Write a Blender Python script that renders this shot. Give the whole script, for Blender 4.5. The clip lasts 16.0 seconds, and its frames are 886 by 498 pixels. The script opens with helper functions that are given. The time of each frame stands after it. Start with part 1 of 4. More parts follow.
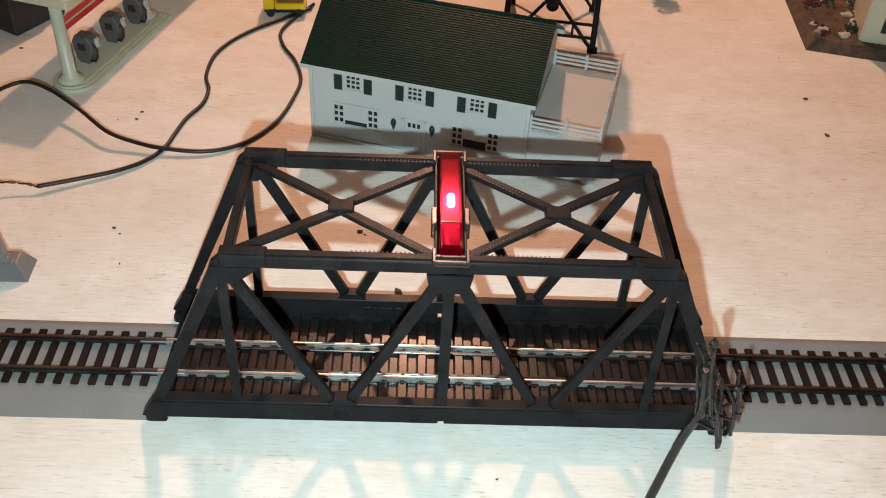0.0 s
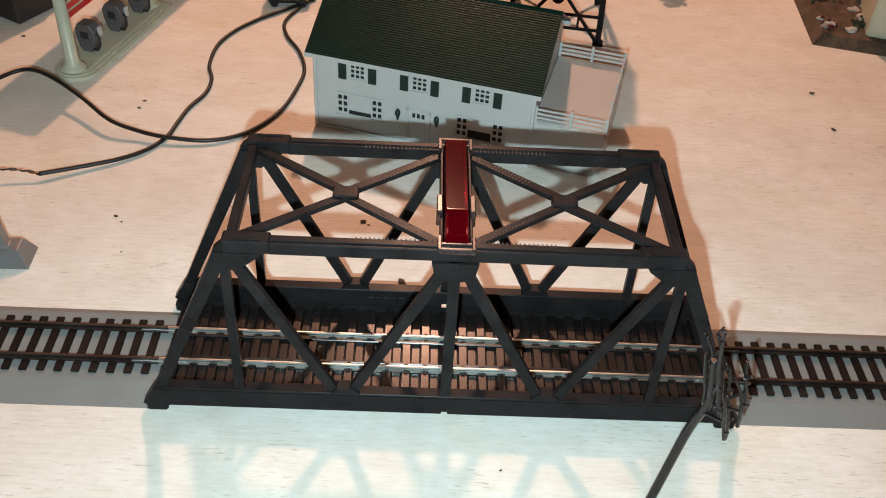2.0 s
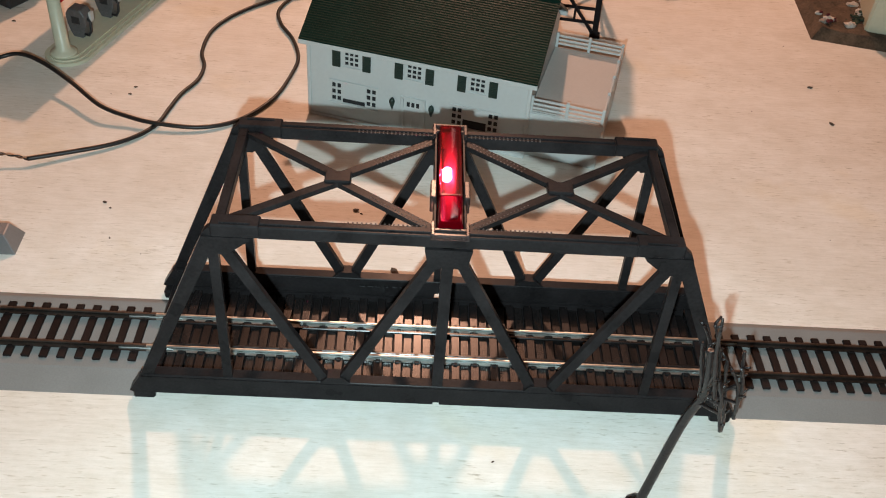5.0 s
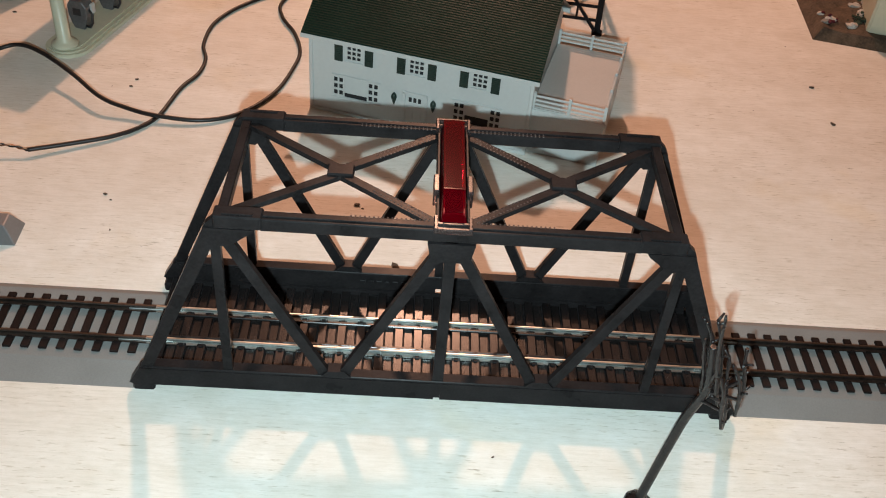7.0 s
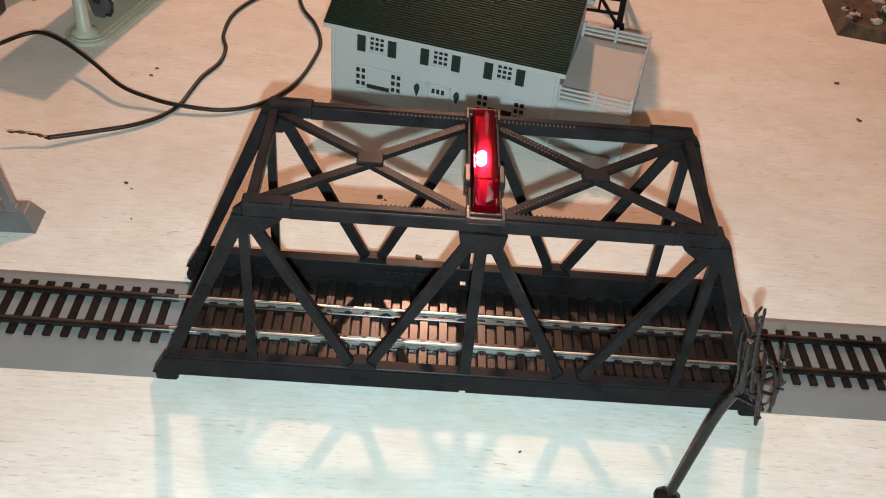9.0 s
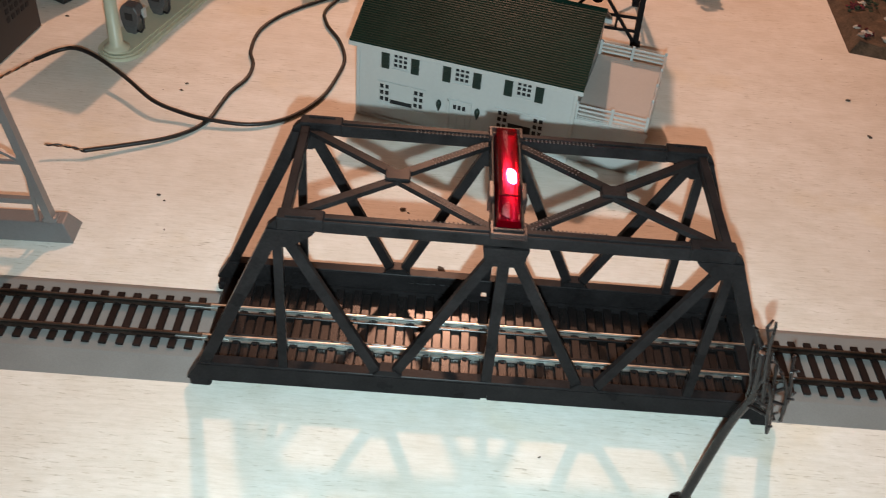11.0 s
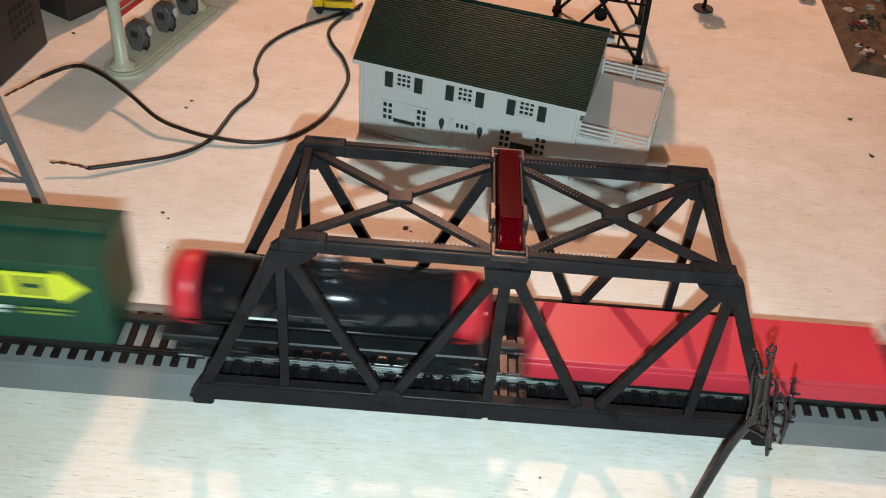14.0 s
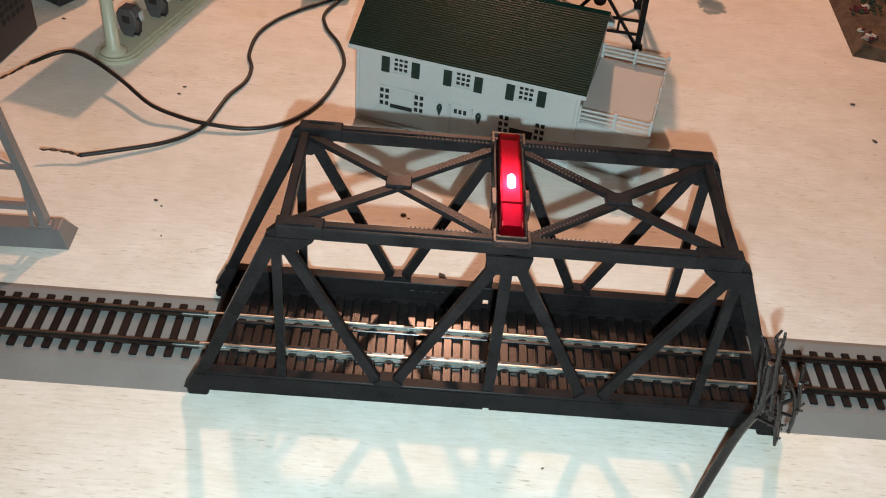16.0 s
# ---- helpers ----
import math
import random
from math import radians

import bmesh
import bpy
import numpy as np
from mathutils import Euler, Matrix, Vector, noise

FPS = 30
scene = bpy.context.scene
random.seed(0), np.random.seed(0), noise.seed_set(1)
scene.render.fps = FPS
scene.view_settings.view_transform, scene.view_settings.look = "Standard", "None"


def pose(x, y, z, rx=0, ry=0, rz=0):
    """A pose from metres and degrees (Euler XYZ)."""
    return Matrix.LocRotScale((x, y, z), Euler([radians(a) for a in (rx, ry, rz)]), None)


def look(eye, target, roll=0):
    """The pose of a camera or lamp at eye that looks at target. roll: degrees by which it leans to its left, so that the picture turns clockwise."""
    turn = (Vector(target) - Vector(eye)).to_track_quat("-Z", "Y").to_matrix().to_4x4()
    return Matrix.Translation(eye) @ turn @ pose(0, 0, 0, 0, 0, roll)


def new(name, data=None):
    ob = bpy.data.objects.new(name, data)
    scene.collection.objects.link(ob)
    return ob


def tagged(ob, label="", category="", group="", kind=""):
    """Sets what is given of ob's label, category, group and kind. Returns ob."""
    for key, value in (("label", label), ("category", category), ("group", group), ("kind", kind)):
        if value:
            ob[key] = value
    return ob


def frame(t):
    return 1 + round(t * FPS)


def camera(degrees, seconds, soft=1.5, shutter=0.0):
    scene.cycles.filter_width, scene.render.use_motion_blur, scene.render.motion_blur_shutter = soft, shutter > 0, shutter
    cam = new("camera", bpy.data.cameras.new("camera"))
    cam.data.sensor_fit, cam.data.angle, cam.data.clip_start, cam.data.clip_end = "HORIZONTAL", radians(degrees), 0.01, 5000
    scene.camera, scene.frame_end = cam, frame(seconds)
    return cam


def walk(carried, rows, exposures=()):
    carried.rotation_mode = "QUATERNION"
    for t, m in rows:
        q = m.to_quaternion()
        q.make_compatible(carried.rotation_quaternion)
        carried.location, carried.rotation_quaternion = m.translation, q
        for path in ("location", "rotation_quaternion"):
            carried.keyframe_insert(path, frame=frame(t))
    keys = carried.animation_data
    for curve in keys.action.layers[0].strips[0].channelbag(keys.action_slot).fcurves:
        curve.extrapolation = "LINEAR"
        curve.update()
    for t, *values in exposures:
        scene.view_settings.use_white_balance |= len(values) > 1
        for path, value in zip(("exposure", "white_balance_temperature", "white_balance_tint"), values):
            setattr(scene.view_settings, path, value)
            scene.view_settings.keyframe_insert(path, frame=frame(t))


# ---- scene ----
# Everything below is laid out in millimetres; MM turns it into metres.
MM = 0.001
cam = camera(48.65, 16.0, soft=1.05, shutter=0.7)
# seconds, place of the eye in mm, heading, pitch, lean
PATH = [
    (0.0, -13.19, -275.48, 305.90, -2.39, -40.89, 3.37),
    (0.5, -11.22, -277.70, 304.75, -2.43, -40.72, 3.40),
    (1.0, -12.68, -278.26, 304.43, -2.31, -40.75, 3.49),
    (1.5, -14.21, -276.46, 301.89, -2.30, -40.83, 3.62),
    (2.0, -14.79, -275.45, 300.67, -2.39, -40.95, 3.81),
    (2.5, -12.68, -278.99, 299.06, -2.37, -40.92, 3.77),
    (3.0, -13.43, -282.24, 296.93, -2.33, -40.84, 3.80),
    (3.5, -11.90, -280.04, 297.57, -2.35, -40.87, 3.90),
    (4.0, -11.68, -275.98, 296.53, -2.49, -41.00, 4.07),
    (6.5, -18.65, -273.27, 291.55, -3.17, -40.95, 5.46),
    (7.0, -16.21, -274.33, 291.90, -3.16, -41.03, 5.49),
    (7.5, -18.86, -274.75, 291.00, -3.23, -40.96, 5.68),
    (8.0, -22.92, -271.83, 291.68, -3.16, -41.07, 5.90),
    (8.5, -25.29, -270.97, 288.87, -3.05, -41.19, 6.08),
    (8.7, -24.40, -271.58, 285.99, -2.96, -41.18, 5.97),
    (10.8, -25.86, -279.57, 295.68, -2.14, -41.01, 5.63),
    (11.0, -29.54, -282.60, 297.10, -1.85, -40.79, 5.58),
    (11.5, -31.85, -280.00, 296.53, -1.53, -40.64, 5.67),
    (12.0, -34.67, -280.06, 298.39, -1.66, -40.66, 5.79),
    (12.5, -36.11, -277.63, 296.19, -1.63, -40.55, 5.92),
    (13.0, -37.38, -278.71, 297.30, -1.73, -40.55, 5.99),
    (13.5, -32.80, -281.27, 301.73, -1.58, -40.44, 5.89),
    (14.0, -28.97, -281.63, 301.23, -1.45, -40.19, 5.50),
    (14.5, -27.93, -280.76, 298.85, -1.68, -40.30, 5.35),
    (15.0, -30.31, -277.51, 296.97, -1.93, -40.47, 5.64),
    (15.5, -31.70, -276.84, 295.98, -2.05, -40.58, 5.85),
    (16.0, -30.67, -276.57, 294.58, -1.95, -40.68, 5.67),
]
walk(cam, [(t, pose(x * MM, y * MM, z * MM, 90 + pitch, 0, yaw) @ pose(0, 0, 0, 0, 0, lean)) for t, x, y, z, yaw, pitch, lean in PATH],
     [(0.0, 0.03), (3.5, -0.03), (7.0, -0.06), (11.0, -0.12), (12.0, -0.07), (13.0, 0.03), (15.0, 0.02), (16.0, -0.05)])

# ---- light: a bare warm bulb over the far side of the layout, and a small cool torch held beside the lens ----
world = bpy.data.worlds.new("room_dark")
world.use_nodes = True
world.node_tree.nodes["Background"].inputs[0].default_value = (0.9, 0.8, 0.7, 1)
world.node_tree.nodes["Background"].inputs[1].default_value = 0.01
scene.world = world


def point_lamp(name, place, watts, colour, radius):
    data = bpy.data.lights.new(name, "POINT")
    data.energy, data.color, data.shadow_soft_size = watts, colour, radius * MM
    ob = new(name, data)
    ob.location = [v * MM for v in place]
    return ob


point_lamp("room_bulb", (10, 1130, 1020), 47.0, (1.0, 0.515, 0.335), 28)
# the torch throws a wide soft cone along the lens's line
torch = bpy.data.lights.new("hand_torch", "SPOT")
torch.energy, torch.color, torch.shadow_soft_size = 7.3, (0.75, 1.0, 1.06), 3 * MM
torch.spot_size, torch.spot_blend = radians(112), 1.0
new("hand_torch", torch).matrix_world = look((-23 * MM, -285 * MM, 274 * MM), (0, 0, 40 * MM))

# ---- materials ----


def material(name, colour, rough=0.5, metal=0.0, vary=0.12, grain=900.0, blotch=60.0, bump=0.15, second=None, coat=0.0, spec=0.4, random_tint=0.0, stretch=(1, 1, 1)):
    """A surface with fine grain, larger blotches and a little relief."""
    m = bpy.data.materials.new(name)
    m.use_nodes = True
    nt = m.node_tree
    b = nt.nodes["Principled BSDF"]
    b.inputs["Metallic"].default_value = metal
    b.inputs["Coat Weight"].default_value = coat
    b.inputs["Specular IOR Level"].default_value = spec
    b.inputs["Coat Roughness"].default_value = 0.15
    tc = nt.nodes.new("ShaderNodeTexCoord")
    mp = nt.nodes.new("ShaderNodeMapping")
    mp.inputs["Scale"].default_value = stretch
    nt.links.new(tc.outputs["Object"], mp.inputs[0])
    fine, big = nt.nodes.new("ShaderNodeTexNoise"), nt.nodes.new("ShaderNodeTexNoise")
    fine.inputs["Scale"].default_value, big.inputs["Scale"].default_value = grain, blotch
    fine.inputs["Detail"].default_value = big.inputs["Detail"].default_value = 4
    for n in (fine, big):
        nt.links.new(mp.outputs[0], n.inputs["Vector"])
    add = nt.nodes.new("ShaderNodeMath")
    add.operation = "MULTIPLY_ADD"
    add.inputs[1].default_value = 0.6
    nt.links.new(big.outputs[0], add.inputs[0])
    half = nt.nodes.new("ShaderNodeMath")
    half.operation = "MULTIPLY"
    half.inputs[1].default_value = 0.4
    nt.links.new(fine.outputs[0], half.inputs[0])
    nt.links.new(half.outputs[0], add.inputs[2])
    ramp = nt.nodes.new("ShaderNodeValToRGB")
    lo = [c * (1 - vary) for c in colour]
    hi = [min(1, c * (1 + vary)) for c in (second or colour)]
    ramp.color_ramp.elements[0].position, ramp.color_ramp.elements[1].position = 0.35, 0.65
    ramp.color_ramp.elements[0].color, ramp.color_ramp.elements[1].color = (*lo, 1), (*hi, 1)
    nt.links.new(add.outputs[0], ramp.inputs[0])
    out = ramp.outputs[0]
    if random_tint:
        info = nt.nodes.new("ShaderNodeObjectInfo")
        span = nt.nodes.new("ShaderNodeMapRange")
        span.inputs[3].default_value, span.inputs[4].default_value = 1 - random_tint, 1 + random_tint
        nt.links.new(info.outputs["Random"], span.inputs[0])
        hsv = nt.nodes.new("ShaderNodeHueSaturation")
        nt.links.new(span.outputs[0], hsv.inputs["Value"])
        nt.links.new(out, hsv.inputs["Color"])
        out = hsv.outputs[0]
    nt.links.new(out, b.inputs["Base Color"])
    rr = nt.nodes.new("ShaderNodeMapRange")
    rr.inputs[3].default_value, rr.inputs[4].default_value = max(0.03, rough - 0.1), min(1, rough + 0.1)
    nt.links.new(big.outputs[0], rr.inputs[0])
    nt.links.new(rr.outputs[0], b.inputs["Roughness"])
    if bump:
        bp = nt.nodes.new("ShaderNodeBump")
        bp.inputs["Strength"].default_value, bp.inputs["Distance"].default_value = bump, 0.0004
        nt.links.new(fine.outputs[0], bp.inputs["Height"])
        nt.links.new(bp.outputs[0], b.inputs["Normal"])
    return m


def painted_plywood():
    m = bpy.data.materials.new("white_painted_plywood")
    m.use_nodes = True
    nt = m.node_tree
    b = nt.nodes["Principled BSDF"]
    b.inputs["Roughness"].default_value = 0.55
    tc = nt.nodes.new("ShaderNodeTexCoord")

    def noise_at(scale, stretch, detail=5, rough=0.6):
        mp, n = nt.nodes.new("ShaderNodeMapping"), nt.nodes.new("ShaderNodeTexNoise")
        mp.inputs["Scale"].default_value = stretch
        n.inputs["Scale"].default_value, n.inputs["Detail"].default_value, n.inputs["Roughness"].default_value = scale, detail, rough
        nt.links.new(tc.outputs["Object"], mp.inputs[0])
        nt.links.new(mp.outputs[0], n.inputs["Vector"])
        return n

    def ramp(source, p0, p1, c0, c1):
        r = nt.nodes.new("ShaderNodeValToRGB")
        r.color_ramp.elements[0].position, r.color_ramp.elements[1].position = p0, p1
        r.color_ramp.elements[0].color, r.color_ramp.elements[1].color = c0, c1
        nt.links.new(source, r.inputs[0])
        return r

    def mix(kind, fac, a, c):
        n = nt.nodes.new("ShaderNodeMix")
        n.data_type, n.blend_type = "RGBA", kind
        if isinstance(fac, float):
            n.inputs[0].default_value = fac
        else:
            nt.links.new(fac, n.inputs[0])
        nt.links.new(a, n.inputs[6])
        if isinstance(c, tuple):
            n.inputs[7].default_value = c
        else:
            nt.links.new(c, n.inputs[7])
        return n.outputs[2]

    blot = noise_at(9, (1, 1.6, 1))
    base = ramp(blot.outputs[0], 0.3, 0.7, (0.73, 0.69, 0.63, 1), (0.87, 0.86, 0.82, 1))
    grain = noise_at(70, (1, 9, 1), 7, 0.8)
    lines = ramp(grain.outputs[0], 0.28, 0.56, (0.85, 0.85, 0.82, 1), (1, 1, 1, 1))
    col = mix("MULTIPLY", 1.0, base.outputs[0], lines.outputs[0])
    cracks = noise_at(105, (1, 9, 1), 4, 0.6)
    where = noise_at(16, (1, 2, 1), 3, 0.5)
    cr = ramp(cracks.outputs[0], 0.61, 0.68, (0, 0, 0, 1), (1, 1, 1, 1))
    wr = ramp(where.outputs[0], 0.46, 0.64, (0, 0, 0, 1), (1, 1, 1, 1))
    both = nt.nodes.new("ShaderNodeMath")
    both.operation = "MULTIPLY"
    nt.links.new(cr.outputs[0], both.inputs[0])
    nt.links.new(wr.outputs[0], both.inputs[1])
    col = mix("MIX", both.outputs[0], col, (0.40, 0.37, 0.29, 1))
    stain = noise_at(30, (1, 1.3, 1), 4, 0.6)
    st = ramp(stain.outputs[0], 0.68, 0.80, (1, 1, 1, 1), (0.86, 0.83, 0.74, 1))
    col = mix("MULTIPLY", 1.0, col, st.outputs[0])
    dash = noise_at(150, (1, 7, 1), 3, 0.6)
    da = ramp(dash.outputs[0], 0.58, 0.70, (1, 1, 1, 1), (0.68, 0.65, 0.57, 1))
    patch = noise_at(22, (1, 1.5, 1), 4, 0.6)
    pa = ramp(patch.outputs[0], 0.44, 0.60, (0.12, 0.12, 0.12, 1), (1, 1, 1, 1))
    col = mix("MULTIPLY", pa.outputs[0], col, da.outputs[0])
    mottle = noise_at(55, (1, 1.5, 1), 6, 0.7)
    mo = ramp(mottle.outputs[0], 0.30, 0.70, (0.90, 0.88, 0.84, 1), (1.03, 1.03, 1.03, 1))
    col = mix("MULTIPLY", 1.0, col, mo.outputs[0])
    yellow = noise_at(11, (1, 1.2, 1), 4, 0.6)
    ye = ramp(yellow.outputs[0], 0.58, 0.74, (1, 1, 1, 1), (0.97, 0.92, 0.82, 1))
    col = mix("MULTIPLY", 1.0, col, ye.outputs[0])
    nt.links.new(col, b.inputs["Base Color"])
    bp = nt.nodes.new("ShaderNodeBump")
    bp.inputs["Strength"].default_value, bp.inputs["Distance"].default_value = 0.25, 0.0004
    nt.links.new(grain.outputs[0], bp.inputs["Height"])
    nt.links.new(bp.outputs[0], b.inputs["Normal"])
    return m


def clear_red():
    m = bpy.data.materials.new("clear_red_plastic")
    m.use_nodes = True
    b = m.node_tree.nodes["Principled BSDF"]
    b.inputs["Base Color"].default_value = (0.28, 0.0006, 0.008, 1)
    b.inputs["Transmission Weight"].default_value = 0.8
    b.inputs["IOR"].default_value = 1.10
    b.inputs["Coat Weight"].default_value = 0.12
    b.inputs["Coat Roughness"].default_value = 0.12
    b.inputs["Roughness"].default_value = 0.12
    b.inputs["Specular IOR Level"].default_value = 0.3
    return m


def clear_smoky():
    m = bpy.data.materials.new("scuffed_clear_plastic")
    m.use_nodes = True
    nt = m.node_tree
    b = nt.nodes["Principled BSDF"]
    b.inputs["Base Color"].default_value = (0.11, 0.072, 0.068, 1)
    b.inputs["Transmission Weight"].default_value = 0.75
    b.inputs["IOR"].default_value = 1.3
    b.inputs["Specular IOR Level"].default_value = 0.08
    n, r = nt.nodes.new("ShaderNodeTexNoise"), nt.nodes.new("ShaderNodeMapRange")
    n.inputs["Scale"].default_value = 500
    r.inputs[3].default_value, r.inputs[4].default_value = 0.08, 0.4
    nt.links.new(n.outputs[0], r.inputs[0])
    nt.links.new(r.outputs[0], b.inputs["Roughness"])
    return m


def glow(name, colour, strength):
    m = bpy.data.materials.new(name)
    m.use_nodes = True
    b = m.node_tree.nodes["Principled BSDF"]
    b.inputs["Base Color"].default_value = (*colour, 1)
    b.inputs["Emission Color"].default_value = (*colour, 1)
    b.inputs["Emission Strength"].default_value = strength
    return m


PLY = painted_plywood()
WALL = material("plain_wall_paint", (0.45, 0.42, 0.38), 0.8, grain=40, blotch=3)
GREY = material("grey_foam_roadbed", (0.20, 0.205, 0.20), 0.85, vary=0.10, grain=1500, blotch=40, bump=0.3)
BLACK = material("black_bridge_plastic", (0.0165, 0.0145, 0.0150), 0.30, vary=0.4, grain=900, blotch=70, bump=0.08, spec=0.045)
# rivets paler than the bridge plastic: their glints are put into the colour
RIVET = material("pale_glint_rivet_heads", (0.26, 0.22, 0.205), 0.34, metal=0.8, vary=0.2, bump=0.0, spec=0.8)
TIE = material("dark_brown_sleeper_plastic", (0.016, 0.011, 0.010), 0.45, vary=0.3, grain=1400, blotch=120, bump=0.4, stretch=(1, 0.25, 1), random_tint=0.25, spec=0.07)
DECKTIE = material("brown_moulded_bridge_sleeper", (0.010, 0.0080, 0.0080), 0.25, vary=0.3, grain=1400, blotch=120, bump=0.05, stretch=(1, 0.25, 1), random_tint=0.35, spec=0.30)
SPACER = material("dark_bridge_spacer", (0.010, 0.0082, 0.0080), 0.25, vary=0.3, grain=1400, blotch=120, bump=0.06, stretch=(1, 0.25, 1), random_tint=0.3, spec=0.26)
RAIL = material("nickel_silver_rail", (0.62, 0.65, 0.63), 0.32, metal=1.0, vary=0.12, grain=900, blotch=60, bump=0.05)
OLDRAIL = material("tarnished_rail", (0.11, 0.095, 0.085), 0.4, metal=1.0, vary=0.25, grain=700, blotch=60, bump=0.1)
RED = clear_red()
TRAYWHITE = material("pale_reflector", (0.62, 0.30, 0.30), 0.4, vary=0.05)
REDLINER = material("red_light_screen", (0.26, 0.010, 0.015), 0.5, vary=0.08, bump=0.0)
SMOKY = clear_smoky()
BULB = glow("lit_bulb_glass", (1.0, 0.80, 0.66), 1300.0)
HOUSEWHITE = material("white_house_plastic", (0.49, 0.50, 0.485), 0.35, vary=0.04, grain=500, blotch=30, bump=0.05)
ROOFGREEN = material("dark_green_roof_plastic", (0.006, 0.023, 0.016), 0.36, vary=0.2, grain=420, blotch=40, bump=0.25, spec=0.08)
SHUTTER = material("dark_green_shutter_plastic", (0.012, 0.028, 0.022), 0.4, vary=0.2)
# near-black for openings: the shade of unlit depth put into the colour
HOLE = material("painted_opening_dark", (0.015, 0.015, 0.016), 0.8, vary=0.2)
DECKPINK = material("bare_deck_plastic", (0.43, 0.41, 0.385), 0.45, vary=0.05)
CABLE = material("black_cable_sheath", (0.012, 0.011, 0.011), 0.4, vary=0.2, bump=0.1)
COPPER = material("bare_copper_strands", (0.32, 0.18, 0.11), 0.4, metal=0.9, vary=0.2)
SILVER = material("silver_grey_plastic", (0.25, 0.24, 0.24), 0.35, metal=0.45, vary=0.08, bump=0.08)
CREAM = material("cream_plastic", (0.58, 0.56, 0.42), 0.35, vary=0.06, grain=400, blotch=40, bump=0.05)
CHARCOAL = material("charcoal_plastic", (0.028, 0.026, 0.027), 0.5, vary=0.25)
BARK = material("dark_tree_bark", (0.011, 0.008, 0.008), 0.3, vary=0.45, grain=700, blotch=160, bump=0.6)
PUMPGREY = material("grey_pump_plastic", (0.10, 0.095, 0.095), 0.45, vary=0.3)
DIRT = material("brown_scatter_earth", (0.090, 0.062, 0.041), 0.95, vary=0.5, grain=700, blotch=130, bump=0.9)
ROCK = material("pale_stone_scatter", (0.45, 0.40, 0.35), 0.85, vary=0.3, random_tint=0.4)
LEAF = material("dark_scatter_foliage", (0.035, 0.05, 0.03), 0.9, vary=0.5, random_tint=0.4)
REDLEAF = material("dark_red_scatter_foliage", (0.13, 0.022, 0.028), 0.9, vary=0.5, random_tint=0.3)
YELLOW = material("yellow_plastic", (0.78, 0.52, 0.02), 0.35, vary=0.08, bump=0.05)
LOCOYELLOW = material("yellow_engine_paint", (0.80, 0.60, 0.02), 0.3, vary=0.06, bump=0.05)
LOCOBLUE = material("dark_blue_engine_paint", (0.007, 0.009, 0.030), 0.28, vary=0.15, bump=0.03, spec=0.18)
LOCORED = material("vermilion_stripe_paint", (0.62, 0.03, 0.03), 0.35, vary=0.08, bump=0.03)
LOCOGREY = material("grey_stripe_paint", (0.20, 0.24, 0.23), 0.4, vary=0.08, bump=0.03)
GLASSGREY = material("smoked_window_plastic", (0.15, 0.17, 0.175), 0.15, vary=0.1, bump=0.0)
PALEPRINT = material("faded_yellow_green_print", (0.22, 0.30, 0.05), 0.5, vary=0.1)
# paler copy of the boxcar green, with the bulb's sheen in the colour
BOXROOF = material("bulb_lit_green_boxcar_roof", (0.016, 0.060, 0.038), 0.35, vary=0.2, bump=0.06)
BOXGREEN = material("green_boxcar_paint", (0.006, 0.056, 0.029), 0.4, vary=0.12, bump=0.08)
SIGNYELLOW = material("lime_yellow_print", (0.72, 0.76, 0.04), 0.5, vary=0.05, bump=0.0)
WHITEPRINT = material("white_print", (0.72, 0.74, 0.70), 0.5, vary=0.05, bump=0.0)
DARKPRINT = material("dark_worn_print", (0.07, 0.065, 0.06), 0.5, vary=0.2, bump=0.0)
BLUEPRINT = material("blue_print", (0.04, 0.06, 0.25), 0.5, vary=0.05, bump=0.0)
TANKBLACK = material("gloss_black_tank_paint", (0.010, 0.011, 0.013), 0.14, vary=0.2, bump=0.03)
TANKRED = material("red_tank_end_paint", (0.55, 0.025, 0.035), 0.35, vary=0.08, bump=0.03)
HOPRED = material("bright_red_car_plastic", (0.60, 0.038, 0.060), 0.4, vary=0.05, bump=0.05)
UNDER = material("black_underframe_plastic", (0.012, 0.012, 0.013), 0.5, vary=0.25)
STEEL = material("dull_steel_wheel", (0.08, 0.077, 0.075), 0.35, metal=0.9, vary=0.15)
CABORANGE = material("orange_caboose_paint", (0.74, 0.085, 0.03), 0.35, vary=0.06, bump=0.05)
# lighter than the main caboose roof: reflected light painted into the brown
CUPOLAROOF = material("sheen_brown_cupola_roof", (0.030, 0.021, 0.018), 0.5, vary=0.35, bump=0.15)
CABROOF = material("matt_black_caboose_roof", (0.014, 0.010, 0.009), 0.6, vary=0.3, bump=0.2, spec=0.12)
CHIP = material("dark_debris", (0.085, 0.058, 0.042), 0.8, vary=0.5)

# ---- building blocks (millimetres) ----


def box(bm, x0, x1, y0, y1, z0, z1, bevel=0.0):
    before = set(bm.verts)
    bmesh.ops.create_cube(bm, size=1)
    vs = [v for v in bm.verts if v not in before]
    for v in vs:
        v.co = Vector(((x0 + x1) / 2 + v.co.x * (x1 - x0), (y0 + y1) / 2 + v.co.y * (y1 - y0), (z0 + z1) / 2 + v.co.z * (z1 - z0)))
    if bevel:
        bmesh.ops.bevel(bm, geom=list({e for v in vs for e in v.link_edges}), offset=bevel, segments=1, affect="EDGES")
    return bm


